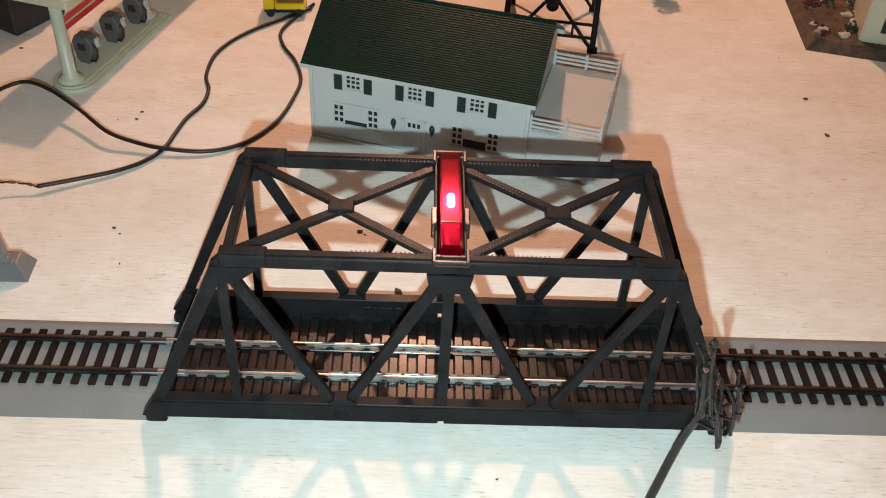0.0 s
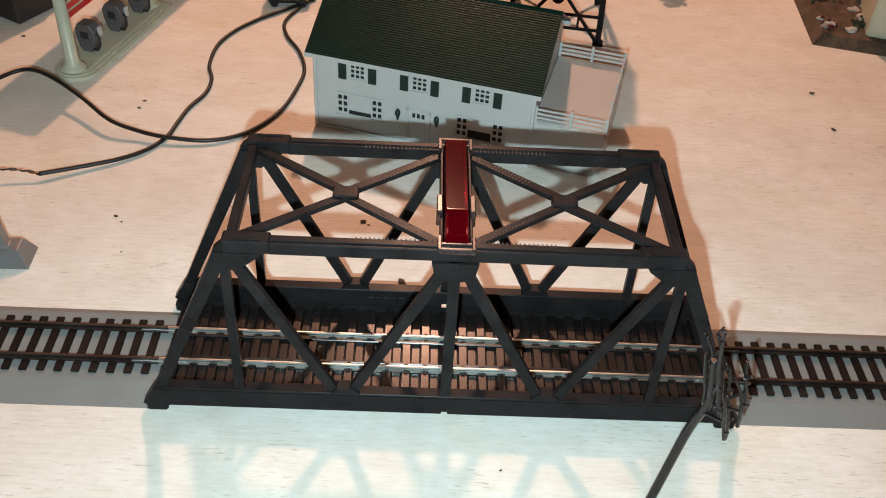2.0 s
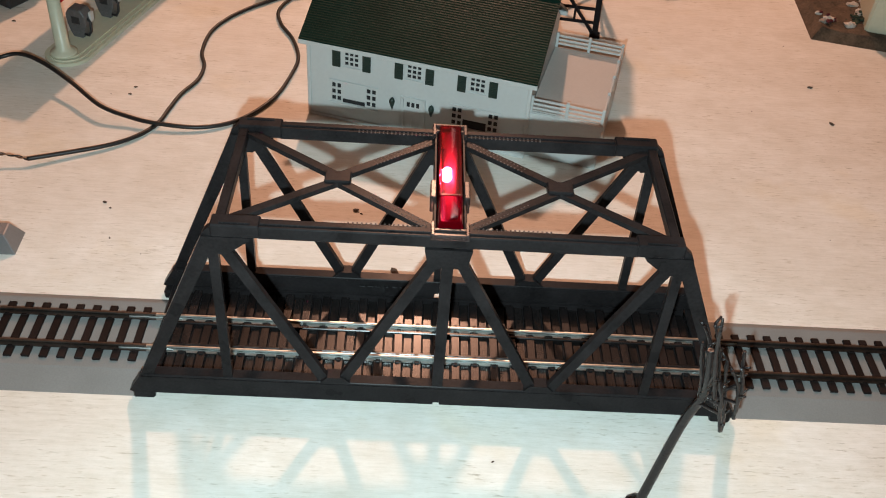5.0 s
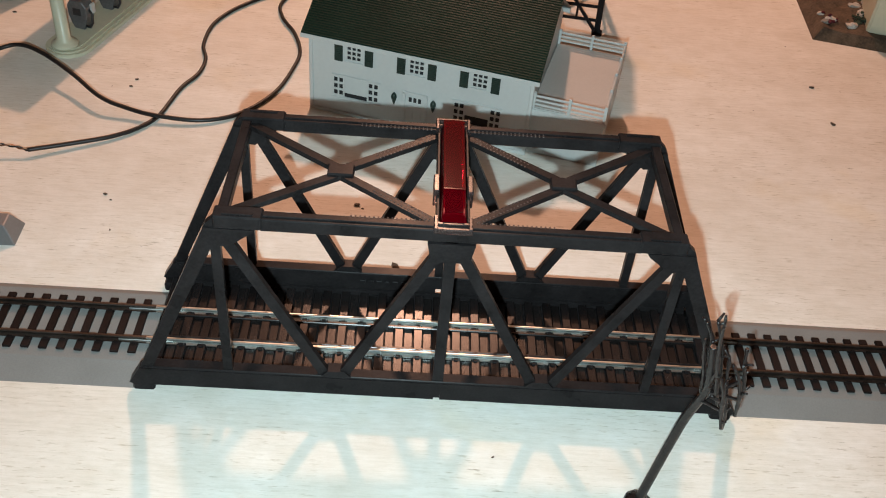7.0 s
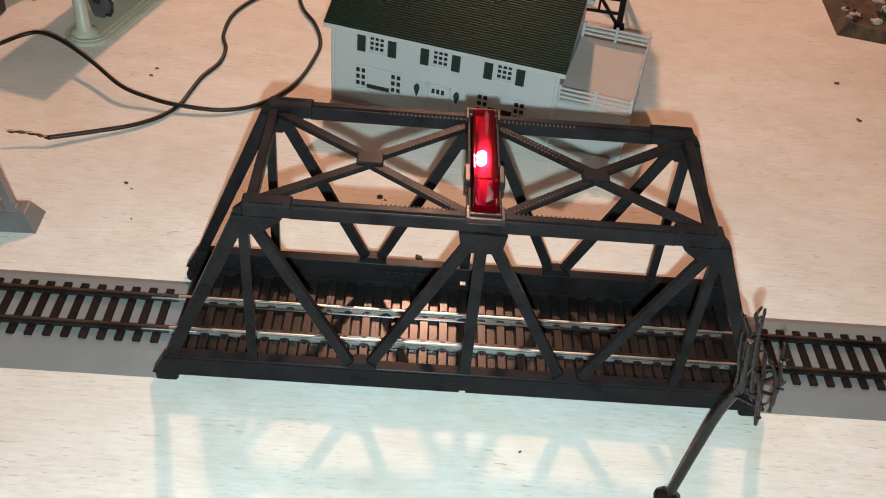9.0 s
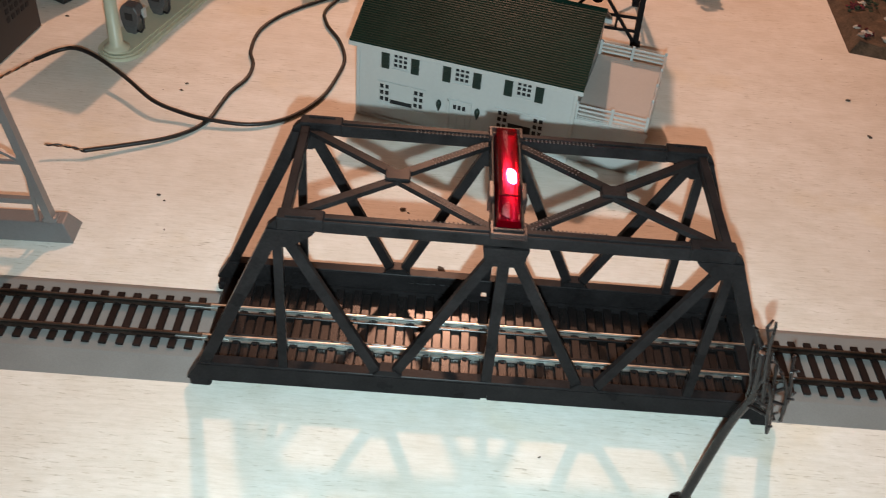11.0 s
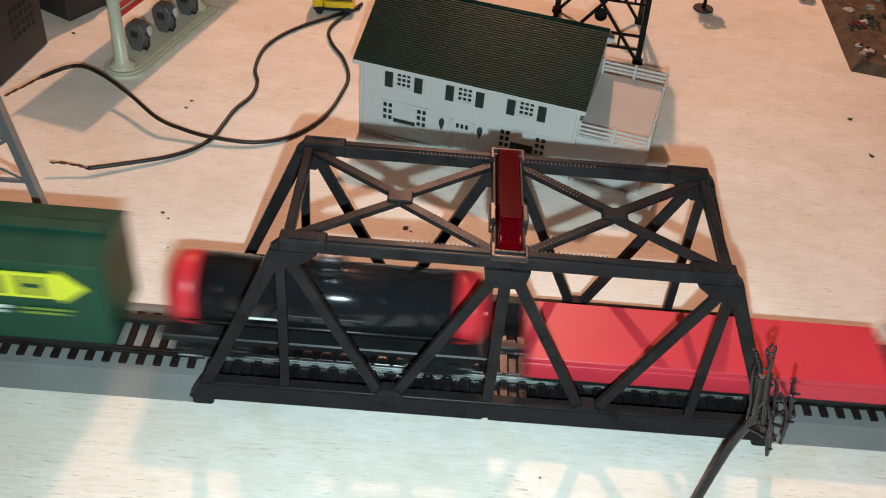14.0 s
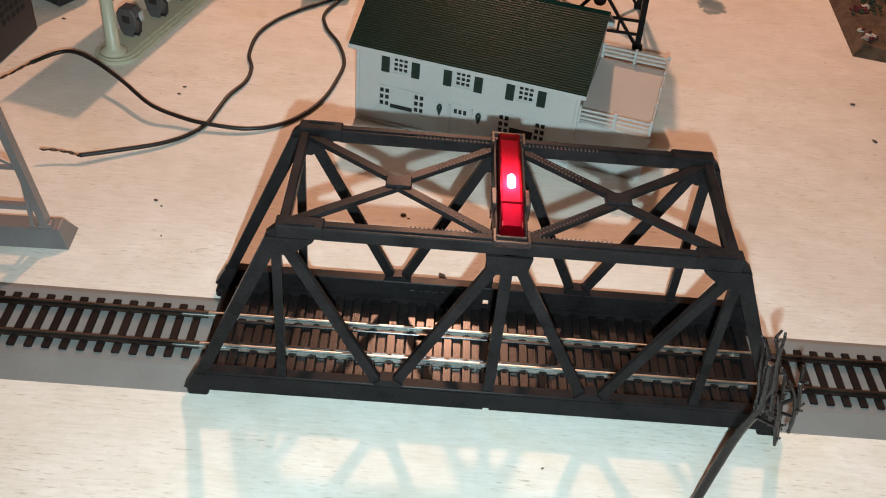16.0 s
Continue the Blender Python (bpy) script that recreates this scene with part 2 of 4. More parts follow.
def beam(bm, p, q, w, h, side=(0, 1, 0)):
    """A square bar from p to q: w wide along side, h across."""
    p, q = Vector(p), Vector(q)
    d = (q - p).normalized()
    s = Vector(side)
    s = (s - d * s.dot(d)).normalized()
    u = d.cross(s)
    ring = []
    for c in (p, q):
        ring.append([bm.verts.new(c + s * a * w / 2 + u * b * h / 2) for a, b in ((-1, -1), (1, -1), (1, 1), (-1, 1))])
    for i in range(4):
        j = (i + 1) % 4
        bm.faces.new((ring[0][i], ring[0][j], ring[1][j], ring[1][i]))
    bm.faces.new(ring[0][::-1])
    bm.faces.new(ring[1])
    return bm


def tube(bm, pts, radii, seg=8, cap=True):
    pts = [Vector(p) for p in pts]
    if not isinstance(radii, (list, tuple)):
        radii = [radii] * len(pts)
    rings = []
    s = None
    for i, p in enumerate(pts):
        d = (pts[min(i + 1, len(pts) - 1)] - pts[max(i - 1, 0)]).normalized()
        if s is None:
            s = d.orthogonal().normalized()
        s = (s - d * s.dot(d)).normalized()
        u = d.cross(s)
        rings.append([bm.verts.new(p + (s * math.cos(a) + u * math.sin(a)) * radii[i]) for a in [2 * math.pi * k / seg for k in range(seg)]])
    for a, b in zip(rings, rings[1:]):
        for k in range(seg):
            bm.faces.new((a[k], a[(k + 1) % seg], b[(k + 1) % seg], b[k])).smooth = True
    if cap:
        bm.faces.new(rings[0][::-1])
        bm.faces.new(rings[-1])
    return bm


def prism(bm, outline, a, b, axis="x"):
    """An outline drawn in the two other axes, pulled from a to b along one axis."""
    def place(u, v, w):
        return {"x": (w, u, v), "y": (u, w, v), "z": (u, v, w)}[axis]
    lo = [bm.verts.new(place(u, v, a)) for u, v in outline]
    hi = [bm.verts.new(place(u, v, b)) for u, v in outline]
    n = len(outline)
    for i in range(n):
        j = (i + 1) % n
        bm.faces.new((lo[i], lo[j], hi[j], hi[i]))
    bm.faces.new(lo[::-1])
    bm.faces.new(hi)
    return bm


def lump(bm, centre, r, squash=(1, 1, 1), rough=0.25, sub=2):
    before = set(bm.verts)
    bmesh.ops.create_icosphere(bm, subdivisions=sub, radius=1)
    off = Vector((random.uniform(0, 99), random.uniform(0, 99), random.uniform(0, 99)))
    for v in bm.verts:
        if v not in before:
            k = 1 + rough * noise.noise(v.co * 1.7 + off) * 2
            v.co = Vector(centre) + Vector((v.co.x * squash[0], v.co.y * squash[1], v.co.z * squash[2])) * r * k
    return bm


def mesh_of(bm, name, mat):
    bmesh.ops.recalc_face_normals(bm, faces=bm.faces[:])
    me = bpy.data.meshes.new(name)
    bm.to_mesh(me)
    bm.free()
    me.transform(Matrix.Scale(MM, 4))
    for m in (mat if isinstance(mat, (list, tuple)) else (mat,)):
        me.materials.append(m)
    return me


def part(name, bm, mat, parent=None, label="", at=(0, 0, 0)):
    ob = new(name, mesh_of(bm, name, mat))
    ob.location = [v * MM for v in at]
    if parent:
        ob.parent = parent
    if label:
        ob["label"] = label
    return ob


def piece(name, me, parent, at, turn=0.0):
    ob = new(name, me)
    ob.location = [v * MM for v in at]
    ob.rotation_euler[2] = turn
    ob.parent = parent
    return ob


def thing(name, label, category, at=(0, 0, 0), turn=0.0, group="", kind=""):
    ob = new(name)
    ob.empty_display_size = 0.01
    ob.location = [v * MM for v in at]
    ob.rotation_euler[2] = radians(turn)
    return tagged(ob, label, category, group, kind)


B = bmesh.new

# ---- setting: room, table, roadbed ----


def setting():
    for name, dims in (("floor", (-3000, 4000, -2500, 3000, -920, -900)), ("wall_north", (-3000, 4000, 3000, 3100, -900, 1600)), ("wall_south", (-3000, 4000, -2600, -2500, -900, 1600)),
                       ("wall_west", (-3100, -3000, -2500, 3000, -900, 1600)), ("wall_east", (4000, 4100, -2500, 3000, -900, 1600)), ("ceiling", (-3000, 4000, -2500, 3000, 1600, 1650))):
        tagged(part(name, box(B(), *dims), WALL), "plain painted " + name.split("_")[0] + " of the dim room", name.split("_")[0], kind="structure")
    tagged(part("table_top", box(B(), -1500, 2800, -420, 900, -18, 0), PLY), "white painted plywood table top with worn grain", "table", kind="structure")
    for name, x0, x1, near, far in (("roadbed_west", -1480, -112.4, -30.0, 22.6), ("roadbed_east", 112.4, 2780, -28.4, 24.4)):
        bm = prism(B(), [(near, 0.0), (far, 0.0), (far - 3.2, 1.7), (far - 4.2, 2.0), (-18.2, 2.0), (-19.4, 1.7)], x0, x1)
        tagged(part(name, bm, GREY), "flat grey foam roadbed strip with sloping shoulders", "roadbed", kind="structure")


setting()

RAIL_OUTLINE = [(-1.35, 0), (1.35, 0), (1.35, 0.4), (0.3, 0.85), (0.3, 1.6), (0.62, 1.8), (0.66, 2.15), (0.5, 2.4), (0.2, 2.5), (-0.2, 2.5), (-0.5, 2.4), (-0.66, 2.15), (-0.62, 1.8), (-0.3, 1.6), (-0.3, 0.85), (-1.35, 0.4)]


def rail_bar(x0, x1, y, z):
    return prism(B(), [(y + a, z + b) for a, b in RAIL_OUTLINE], x0, x1)


def tracks():
    tie = mesh_of(box(B(), -1.6, 1.6, -14.7, 14.7, 0, 1.25, 0.25), "sleeper", TIE)
    chair = mesh_of(box(B(), -1.0, 1.0, -1.9, 1.9, 0, 0.55, 0.15), "rail_chair", TIE)
    for sign, far in ((-1, 1470), (1, 2760)):
        tr = thing("railway_track", "model railway track with dark sleepers and tarnished rails", "track", kind="structure")
        for y in (-8.6, 8.6):
            part("rail", rail_bar(*sorted((sign * 114.3, sign * far)), y, 3.2), OLDRAIL, tr)
            bm = B()
            box(bm, *sorted((sign * 103.5, sign * 125)), y - 1.0, y + 1.0, 3.2, 4.6, 0.2)
            part("rail_joiner", bm, RAIL, tr)
        bm = B()
        n = 0
        x = 119.0
        while x < far:
            if n < 40:
                piece("sleeper", tie, tr, (sign * x, random.uniform(-0.15, 0.15), 1.95))
                for y in (-8.6, 8.6):
                    piece("rail_chair", chair, tr, (sign * x, y, 3.15))
            else:
                bmx = bm
                v = [bmx.verts.new((sign * x + a * 1.6, b * 14.7, 1.95 + c * 1.25)) for a in (-1, 1) for b in (-1, 1) for c in (0, 1)]
                for f in ((0, 1, 3, 2), (4, 6, 7, 5), (0, 4, 5, 1), (2, 3, 7, 6), (1, 5, 7, 3), (0, 2, 6, 4)):
                    bmx.faces.new([v[i] for i in f])
            n += 1
            x += 6.85
        tagged(part("sleepers", bm, TIE, tr), kind="stuff")


tracks()

# ---- the truss bridge with its flashing beacon ----
LF, LT, W = 115.3, 77.9, 31.0


def bridge():
    br = thing("truss_bridge", "black plastic through-truss railway bridge with red flashing beacon on top", "bridge")
    for s in (-1, 1):
        y0, y1 = sorted((s * W, s * (W - 5)))
        yo, yi = s * W, s * (W - 4)
        ya, yb = sorted((yo, yi))
        # bottom girder with its lip and the notch in the middle
        bm = B()
        prism(bm, [(-LF, 4.5), (-LF + 1.5, 3.8), (-1.2, 3.8), (-1.2, 6.6), (1.2, 6.6), (1.2, 3.8), (LF - 1.5, 3.8), (LF, 4.5), (LF - 4.5, 12.5), (-LF + 4.5, 12.5)], ya, yb, "y")
        part("bottom_girder", bm, BLACK, br)
        bm = B()
        box(bm, -LF + 6, LF - 6, min(yo, s * (W - 4.6)), max(yo, s * (W - 4.6)), 12.6, 13.8, 0.3)
        part("girder_lip", bm, BLACK, br)
        for e in (-1, 1):
            f0, f1 = sorted((e * (LF - 0.8), e * (LF - 9)))
            part("foot", box(B(), f0, f1, min(s * (W - 8), yo), max(s * (W - 8), yo), 0, 4.4, 0.8), BLACK, br)
            # inclined end post, vertical, two diagonals
            ym = s * (W - 1.7)
            bm = B()
            prism(bm, [(e * (LF - 2.5), 7), (e * (LF - 8.6), 11), (e * (LT - 2.6), 83), (e * LT, 87), (e * (LT + 2.6), 84.5)][::e], *sorted((s * (W - 0.35), s * (W - 2.8))), "y")
            part("end_post", bm, BLACK, br)
            bm = beam(B(), (e * LT, ym, 13), (e * LT, ym, 82), 2.4, 3.4)
            part("vertical_post", bm, BLACK, br)
            outer, inner, foot_x = (LT - 1.2, 2.4, 41.6) if s < 0 else (LT - 4.0, 5.4, 40.0)
            part("diagonal", beam(B(), (e * outer, ym, 82), (e * foot_x, ym, 13), 2.3, 3.9), BLACK, br)
            part("diagonal", beam(B(), (e * 36, ym, 13), (e * inner, ym, 80), 2.3, 3.9), BLACK, br)
            bm = B()
            prism(bm, [(e * 43.5, 13.9), (e * 32.5, 13.9), (e * 35, 16.6), (e * 41, 16.6)], ya - 0.3, yb + 0.3, "y")
            part("lower_gusset", bm, BLACK, br)
            bm = B()
            prism(bm, [(e * (LT + 3.4), 83.0), (e * (LT - 13), 83.0), (e * (LT - 12), 81.5), (e * (LT - 4.5), 75.5), (e * (LT + 4.6), 76)], ya - 0.3, yb + 0.3, "y")
            part("corner_gusset", bm, BLACK, br)
            # raised cap at the end of the top chord, with its slot
            bm = B()
            c0, c1 = sorted((e * LT, e * (LT - 16)))
            box(bm, c0, c1, y0 - 0.6, y1 + 0.6, 83.2, 88.4, 0.5)
            part("chord_cap", bm, BLACK, br)
            g0, g1 = sorted((e * (LT - 3), e * (LT - 13)))
            part("cap_slot", box(B(), g0, g1, s * (W - 1.0) - 0.5, s * (W - 1.0) + 0.5, 88.4, 88.9, 0.1), BLACK, br)
        part("centre_post", beam(B(), (0, s * (W - 1.7), 12), (0, s * (W - 1.7), 82), 2.4, 4.0), BLACK, br)
        bm = B()
        prism(bm, [(-8, 82), (8, 82), (6.5, 74), (-6.5, 74)], ya - 0.3, yb + 0.3, "y")
        part("centre_gusset", bm, BLACK, br)
        bm = B()
        box(bm, -LT + 15, LT - 15, y0, y1, 82.6, 87.6, 0.4)
        box(bm, -LT + 16, LT - 16, s * (W - 2.5) - 1.1, s * (W - 2.5) + 1.1, 87.5, 88.2, 0.2)
        part("top_chord", bm, BLACK, br)
        # moulded maker's lettering on the inside of the girder, as worn bars
        if s > 0:
            for k in range(6):
                part("raised_mark", box(B(), -33 + k * 3.4, -31 + k * 3.4 + random.uniform(-0.3, 0.4), W - 4.6, W - 3.9, 8.2, 9.6, 0.1), BLACK, br)
    for e in (-1, 1):
        x0, x1 = sorted((e * (LT - 0.8), e * (LT - 4.2)))
        part("portal_strut", box(B(), x0, x1, -W + 5, W - 5, 83.5, 87.4, 0.4), BLACK, br)
        part("portal_knee", box(B(), *sorted((e * (LF - 4), e * (LF - 9))), -W + 4, W - 4, 2.0, 5.0, 0.4), BLACK, br)
        # crossed top bracing with its plate
        for s in (-1, 1):
            part("top_brace", beam(B(), (e * (LT - 3), s * (W - 5), 85.2 + 0.2 * s), (e * 38, s * 0.3, 85.2 + 0.2 * s), 2.0, 3.2, (0, 0, 1)), BLACK, br)
            part("top_brace", beam(B(), (e * 40, s * 0.3, 85.2 + 0.2 * s), (e * 5.5, s * (W - 6), 85.2 + 0.2 * s), 2.0, 3.2, (0, 0, 1)), BLACK, br)
        part("brace_plate", box(B(), e * 39 - 4.6, e * 39 + 4.6, -3.2, 3.2, 83.8, 87.0, 0.4), BLACK, br)
    # rows of rivets round the beacon
    rv = mesh_of(lump(B(), (0, 0, 0), 0.36, (1, 1, 0.7), 0.0, 1), "rivet", RIVET)
    for s in (-1, 1):
        for e in (-1, 1):
            for k in range(18):
                for o in (-0.55, 0.55):
                    piece("rivet", rv, br, (e * (8 + k * 1.5), s * (W - 4.3) + o, 87.7))
            a, b = Vector((e * 39, 0, 86.4)), Vector((e * 5.5, s * (W - 6), 86.4))
            d = (a - b).normalized()
            for k in range(16):
                c = b + d * (3.5 + 1.5 * k)
                for o in (-0.95, 0.95):
                    piece("rivet", rv, br, (c.x - d.y * o, c.y + d.x * o, 86.2 + 0.2 * s))
    # deck: stringers, floor, sleepers, rails
    part("deck_floor", box(B(), -LF + 4, LF - 4, -W + 4, W - 4, 0.2, 2.2), BLACK, br)
    for s in (-1, 1):
        part("deck_skirt", box(B(), -LF + 9.5, LF - 9.5, *sorted((s * (W - 4.2), s * (W - 5.4))), 0.1, 4.6), BLACK, br)
    tall = mesh_of(box(B(), -1.75, 1.75, -25.4, 25.4, 0, 1.7, 0.25), "deck_sleeper", DECKTIE)
    low = mesh_of(box(B(), -1.75, 1.75, -24.6, 24.6, 0, 0.7, 0.25), "deck_spacer", SPACER)
    n = 29
    for k in range(n):
        x = -LF + 7.2 + k * (2 * LF - 14.4) / (n - 1)
        piece("deck_sleeper", tall, br, (x, random.uniform(-0.3, 0.3), 2.2))
        if k < n - 1:
            piece("deck_spacer", low, br, (x + 3.78, random.uniform(-0.3, 0.3), 2.2))
    plate = mesh_of(box(B(), -0.8, 0.8, -0.7, 0.7, 0, 0.9, 0.15), "spike_plate", BLACK)
    for y in (-8.6, 8.6):
        part("deck_rail", rail_bar(-114.1, 114.1, y, 3.2), RAIL, br)
        g = -1 if y > 0 else 1
        part("rail_guide", box(B(), -110, 110, *sorted((y + g * 1.9, y + g * 3.3)), 2.4, 4.5, 0.3), SPACER, br)
        for k in range(n):
            x = -LF + 7.2 + k * (2 * LF - 14.4) / (n - 1)
            for o in (-1, 1):
                piece("spike_plate", plate, br, (x, y + o * 1.7, 3.65))
    # the beacon: clear red housing across the top chords, held in a black cradle
    bm = B()
    outline = [(27.0, 88.0), (26.5, 92.6), (-16.5, 94.2), (-18.0, 93.6), (-26.5, 90.4), (-27.5, 88.0)]
    x = 4.4
    ring = [[bm.verts.new((sx * (x - (0.7 if i in (1, 2, 3, 4) else 0)), y, z)) for i, (y, z) in enumerate(outline)] for sx in (-1, 1)]
    for i in range(len(outline) - 1):
        bm.faces.new((ring[0][i], ring[0][i + 1], ring[1][i + 1], ring[1][i]))
    for r in ring:
        bm.faces.new(r)
    bmesh.ops.bevel(bm, geom=bm.edges[:], offset=0.35, segments=2, affect="EDGES")
    beacon = part("beacon_housing", bm, RED, br, "clear red plastic beacon housing")
    part("housing_rim", box(B(), -3.7, 3.7, -17.6, -16.8, 94.0, 94.6, 0.15), RED, br, "clear red raised rim")
    bm = B()
    box(bm, -5.6, 5.6, -28.2, 27.8, 80.0, 81.0, 0.2)
    for sx in (-1, 1):
        box(bm, *sorted((sx * 4.6, sx * 5.6)), -28.2, 27.8, 80.5, 88.2, 0.2)
    part("beacon_tray", bm, BLACK, br)
    for s in (-1, 1):
        bm = B()
        for sx in (-1, 1):
            box(bm, *sorted((sx * 5.0, sx * 6.4)), s * 28.6 - 3.6, s * 28.6 + 3.6, 86.8, 89.4, 0.3)
        box(bm, -6.4, 6.4, s * 31.6 - 0.7, s * 31.6 + 0.7, 87.0, 89.2, 0.3)
        box(bm, -6.4, 6.4, s * 28.4 - 0.6, s * 28.4 + 0.6, 86.8, 88.8, 0.2)
        part("beacon_bracket", bm, SMOKY, br, "clear plastic bracket with worn edges")
    for sx in (-1, 1):
        part("beacon_clip", box(B(), *sorted((sx * 4.7, sx * 6.8)), -13, -3.5, 83, 90.0, 0.4), SMOKY, br, "clear plastic side clip")
    # added red screens, which stop the bulb's light leaking while it faces down
    for sx in (-1, 1):
        part("added_light_screen", box(B(), *sorted((sx * 3.08, sx * 3.5)), -26, 25, 81.0, 91.4), REDLINER, br)
    for y in (-26.0, 24.2):
        part("added_light_screen_end", box(B(), -3.05, 3.05, y, y + 0.8, 81.0, 90.1), REDLINER, br)
    # added flashing mechanism: a turning reflector strip with the lit bulb on one face
    bm = B()
    box(bm, -3.0, 3.0, -25.1, 24.1, -0.5, 0.0)
    for f in bm.faces:
        f.material_index = 0
    old = set(bm.faces)
    box(bm, -3.0, 3.0, -25.1, 24.1, 0.0, 0.35)
    for f in bm.faces:
        if f not in old:
            f.material_index = 1
    old = set(bm.faces)
    tube(bm, [(0, -5.4, 1.6), (0, -4.9, 1.6), (0, -0.6, 1.6), (0, 0.6, 1.6), (0, 1.2, 1.6)], [1.2, 1.35, 1.35, 1.0, 0.3], 12)
    for f in bm.faces:
        if f not in old:
            f.material_index = 2
    rotor = part("added_flash_rotor", bm, (BLACK, TRAYWHITE, BULB), br, "added turning strip with a lit bulb that makes the beacon flash", at=(0, 0, 90.3))
    return rotor


ROTOR = bridge()

# ---- the white model house with its flat-roofed wing ----


def house():
    h = thing("model_house", "white plastic two-storey model house with dark green shingle roof", "house", (-68.8, 169.5, 0), -15.5)
    L, D, E, R = 116.0, 77.0, 44.0, 70.0
    up, low = (23.3, 56.6, 89.4), (24.5, 89.4)
    # front wall as panels round the openings
    bm = B()
    holes = [(c - 4.0, c + 4.0, 33.2, 41.6) for c in up] + [(c - 12.6, c + 12.6, 10.8, 23.0) for c in low] + [(51.2, 62.2, 0.0, 21.0)]
    levels = sorted({v for q in holes for v in q[2:]})
    xs = sorted({0.0, L, *[v for q in holes for v in q[:2]]})
    for x0, x1 in zip(xs, xs[1:]):
        zs = sorted([q[2:] for q in holes if q[0] <= x0 + 0.01 and q[1] >= x1 - 0.01])
        z = 0.0
        for a, b in zs + [(E, E)]:
            cuts = [z] + [c for c in levels if z < c < a] + [a]
            for z0, z1 in zip(cuts, cuts[1:]):
                bm.faces.new([bm.verts.new(p) for p in ((x0, 0, z0), (x1, 0, z0), (x1, 0, z1), (x0, 0, z1))])
            z = b
    bmesh.ops.remove_doubles(bm, verts=bm.verts[:], dist=0.01)
    shell = bmesh.ops.extrude_face_region(bm, geom=bm.faces[:])
    for v in shell["geom"]:
        if isinstance(v, bmesh.types.BMVert):
            v.co.y += 1.5
    part("front_wall", bm, HOUSEWHITE, h)
    for x in (0.0, L):
        prism_bm = prism(B(), [(1.5, 0), (D, 0), (D, E), (D / 2, R - 2.5), (1.5, E)], *sorted((x, x + (1.5 if x == 0 else -1.5))))
        part("gable_wall", prism_bm, HOUSEWHITE, h)
    part("rear_wall", box(B(), 1.5, L - 1.5, D - 1.5, D, 0, E), HOUSEWHITE, h)
    # solid dark block fills the house, painted as the shade inside
    part("dark_interior_block", box(B(), 2, L - 2, 4.5, D - 2, 0.2, E - 2), HOLE, h)
    for x in (-0.9, L - 1.1):
        part("corner_trim", box(B(), x, x + 2.0, -0.8, 1.2, 0, E - 0.5, 0.3), HOUSEWHITE, h)
    part("base_moulding", box(B(), 0, L, -0.9, 0.0, 0, 2.0, 0.3), HOUSEWHITE, h)
    # upper windows: glazing bars, frame, shutters
    for c in up:
        # dark sheet behind the glazing bars stands for the shaded room
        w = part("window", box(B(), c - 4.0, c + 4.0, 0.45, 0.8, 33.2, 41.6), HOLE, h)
        bm = B()
        for k in range(4):
            x = c - 3.9 + k * 2.6
            box(bm, x - 0.36, x + 0.36, -0.1, 0.4, 33.0, 41.8)
        for k in range(4):
            z = 33.3 + k * 2.75
            box(bm, c - 4.2, c + 4.2, -0.06, 0.36, z - 0.42, z + 0.42)
        box(bm, c - 4.8, c + 4.8, -0.7, 0.0, 32.0, 32.9, 0.2)
        box(bm, c - 4.8, c + 4.8, -0.7, 0.0, 41.9, 42.7, 0.2)
        part("window_frame", bm, HOUSEWHITE, w)
        for s in (-1, 1):
            bm = box(B(), c + s * 8.1 - 2.2, c + s * 8.1 + 2.2, -0.9, 0.0, 32.0, 42.6, 0.25)
            for k in range(9):
                box(bm, c + s * 8.1 - 1.7, c + s * 8.1 + 1.7, -1.15, -0.8, 33.0 + k, 33.55 + k)
            part("shutter", bm, SHUTTER, h)
    # picture windows below
    for i, c in enumerate(low):
        # again a dark sheet painted as the shade indoors
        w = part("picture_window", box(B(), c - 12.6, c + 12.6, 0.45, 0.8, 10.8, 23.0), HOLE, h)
        bm = B()
        for s in (-1, 1):
            for k in range(3):
                x = c + s * (12.4 - k * 2.9)
                box(bm, x - 0.42, x + 0.42, -0.1, 0.4, 10.6, 23.2)
            for k in range(4):
                z = 11.2 + k * 3.8
                box(bm, *sorted((c + s * 12.7, c + s * 6.4)), -0.06, 0.36, z - 0.6, z + 0.6)
        box(bm, c - 13.4, c + 13.4, -0.7, 0.0, 9.6, 10.6, 0.2)
        box(bm, c - 13.4, c + 13.4, -0.7, 0.0, 23.1, 24.0, 0.2)
        part("window_frame", bm, HOUSEWHITE, w)
        part("window_blind", box(B(), c - 6.4, c + 6.4, 0.1, 0.42, 13.4 + 2.4 * i, 23.0), HOUSEWHITE, w)
    # door with three lights, panels and two lanterns
    d = part("front_door", box(B(), 51.2, 62.2, 0.2, 1.2, 0, 21.0), HOUSEWHITE, h)
    bm = B()
    box(bm, 50.0, 51.6, -0.8, 0.6, 0, 22.2, 0.2)
    box(bm, 61.8, 63.4, -0.8, 0.6, 0, 22.2, 0.2)
    box(bm, 50.0, 63.4, -0.8, 0.6, 21.0, 22.4, 0.2)
    part("door_frame", bm, HOUSEWHITE, d)
    for k in range(3):
        part("door_light", box(B(), 53.3 + k * 2.5, 54.9 + k * 2.5, 0.0, 0.22, 16.6, 19.2), HOLE, d)
    for k in range(2):
        part("door_panel", box(B(), 52.6 + k * 4.4, 56.0 + k * 4.4, -0.1, 0.25, 3, 14, 0.2), HOUSEWHITE, d)
    for x in (45.6, 66.6):
        bm = B()
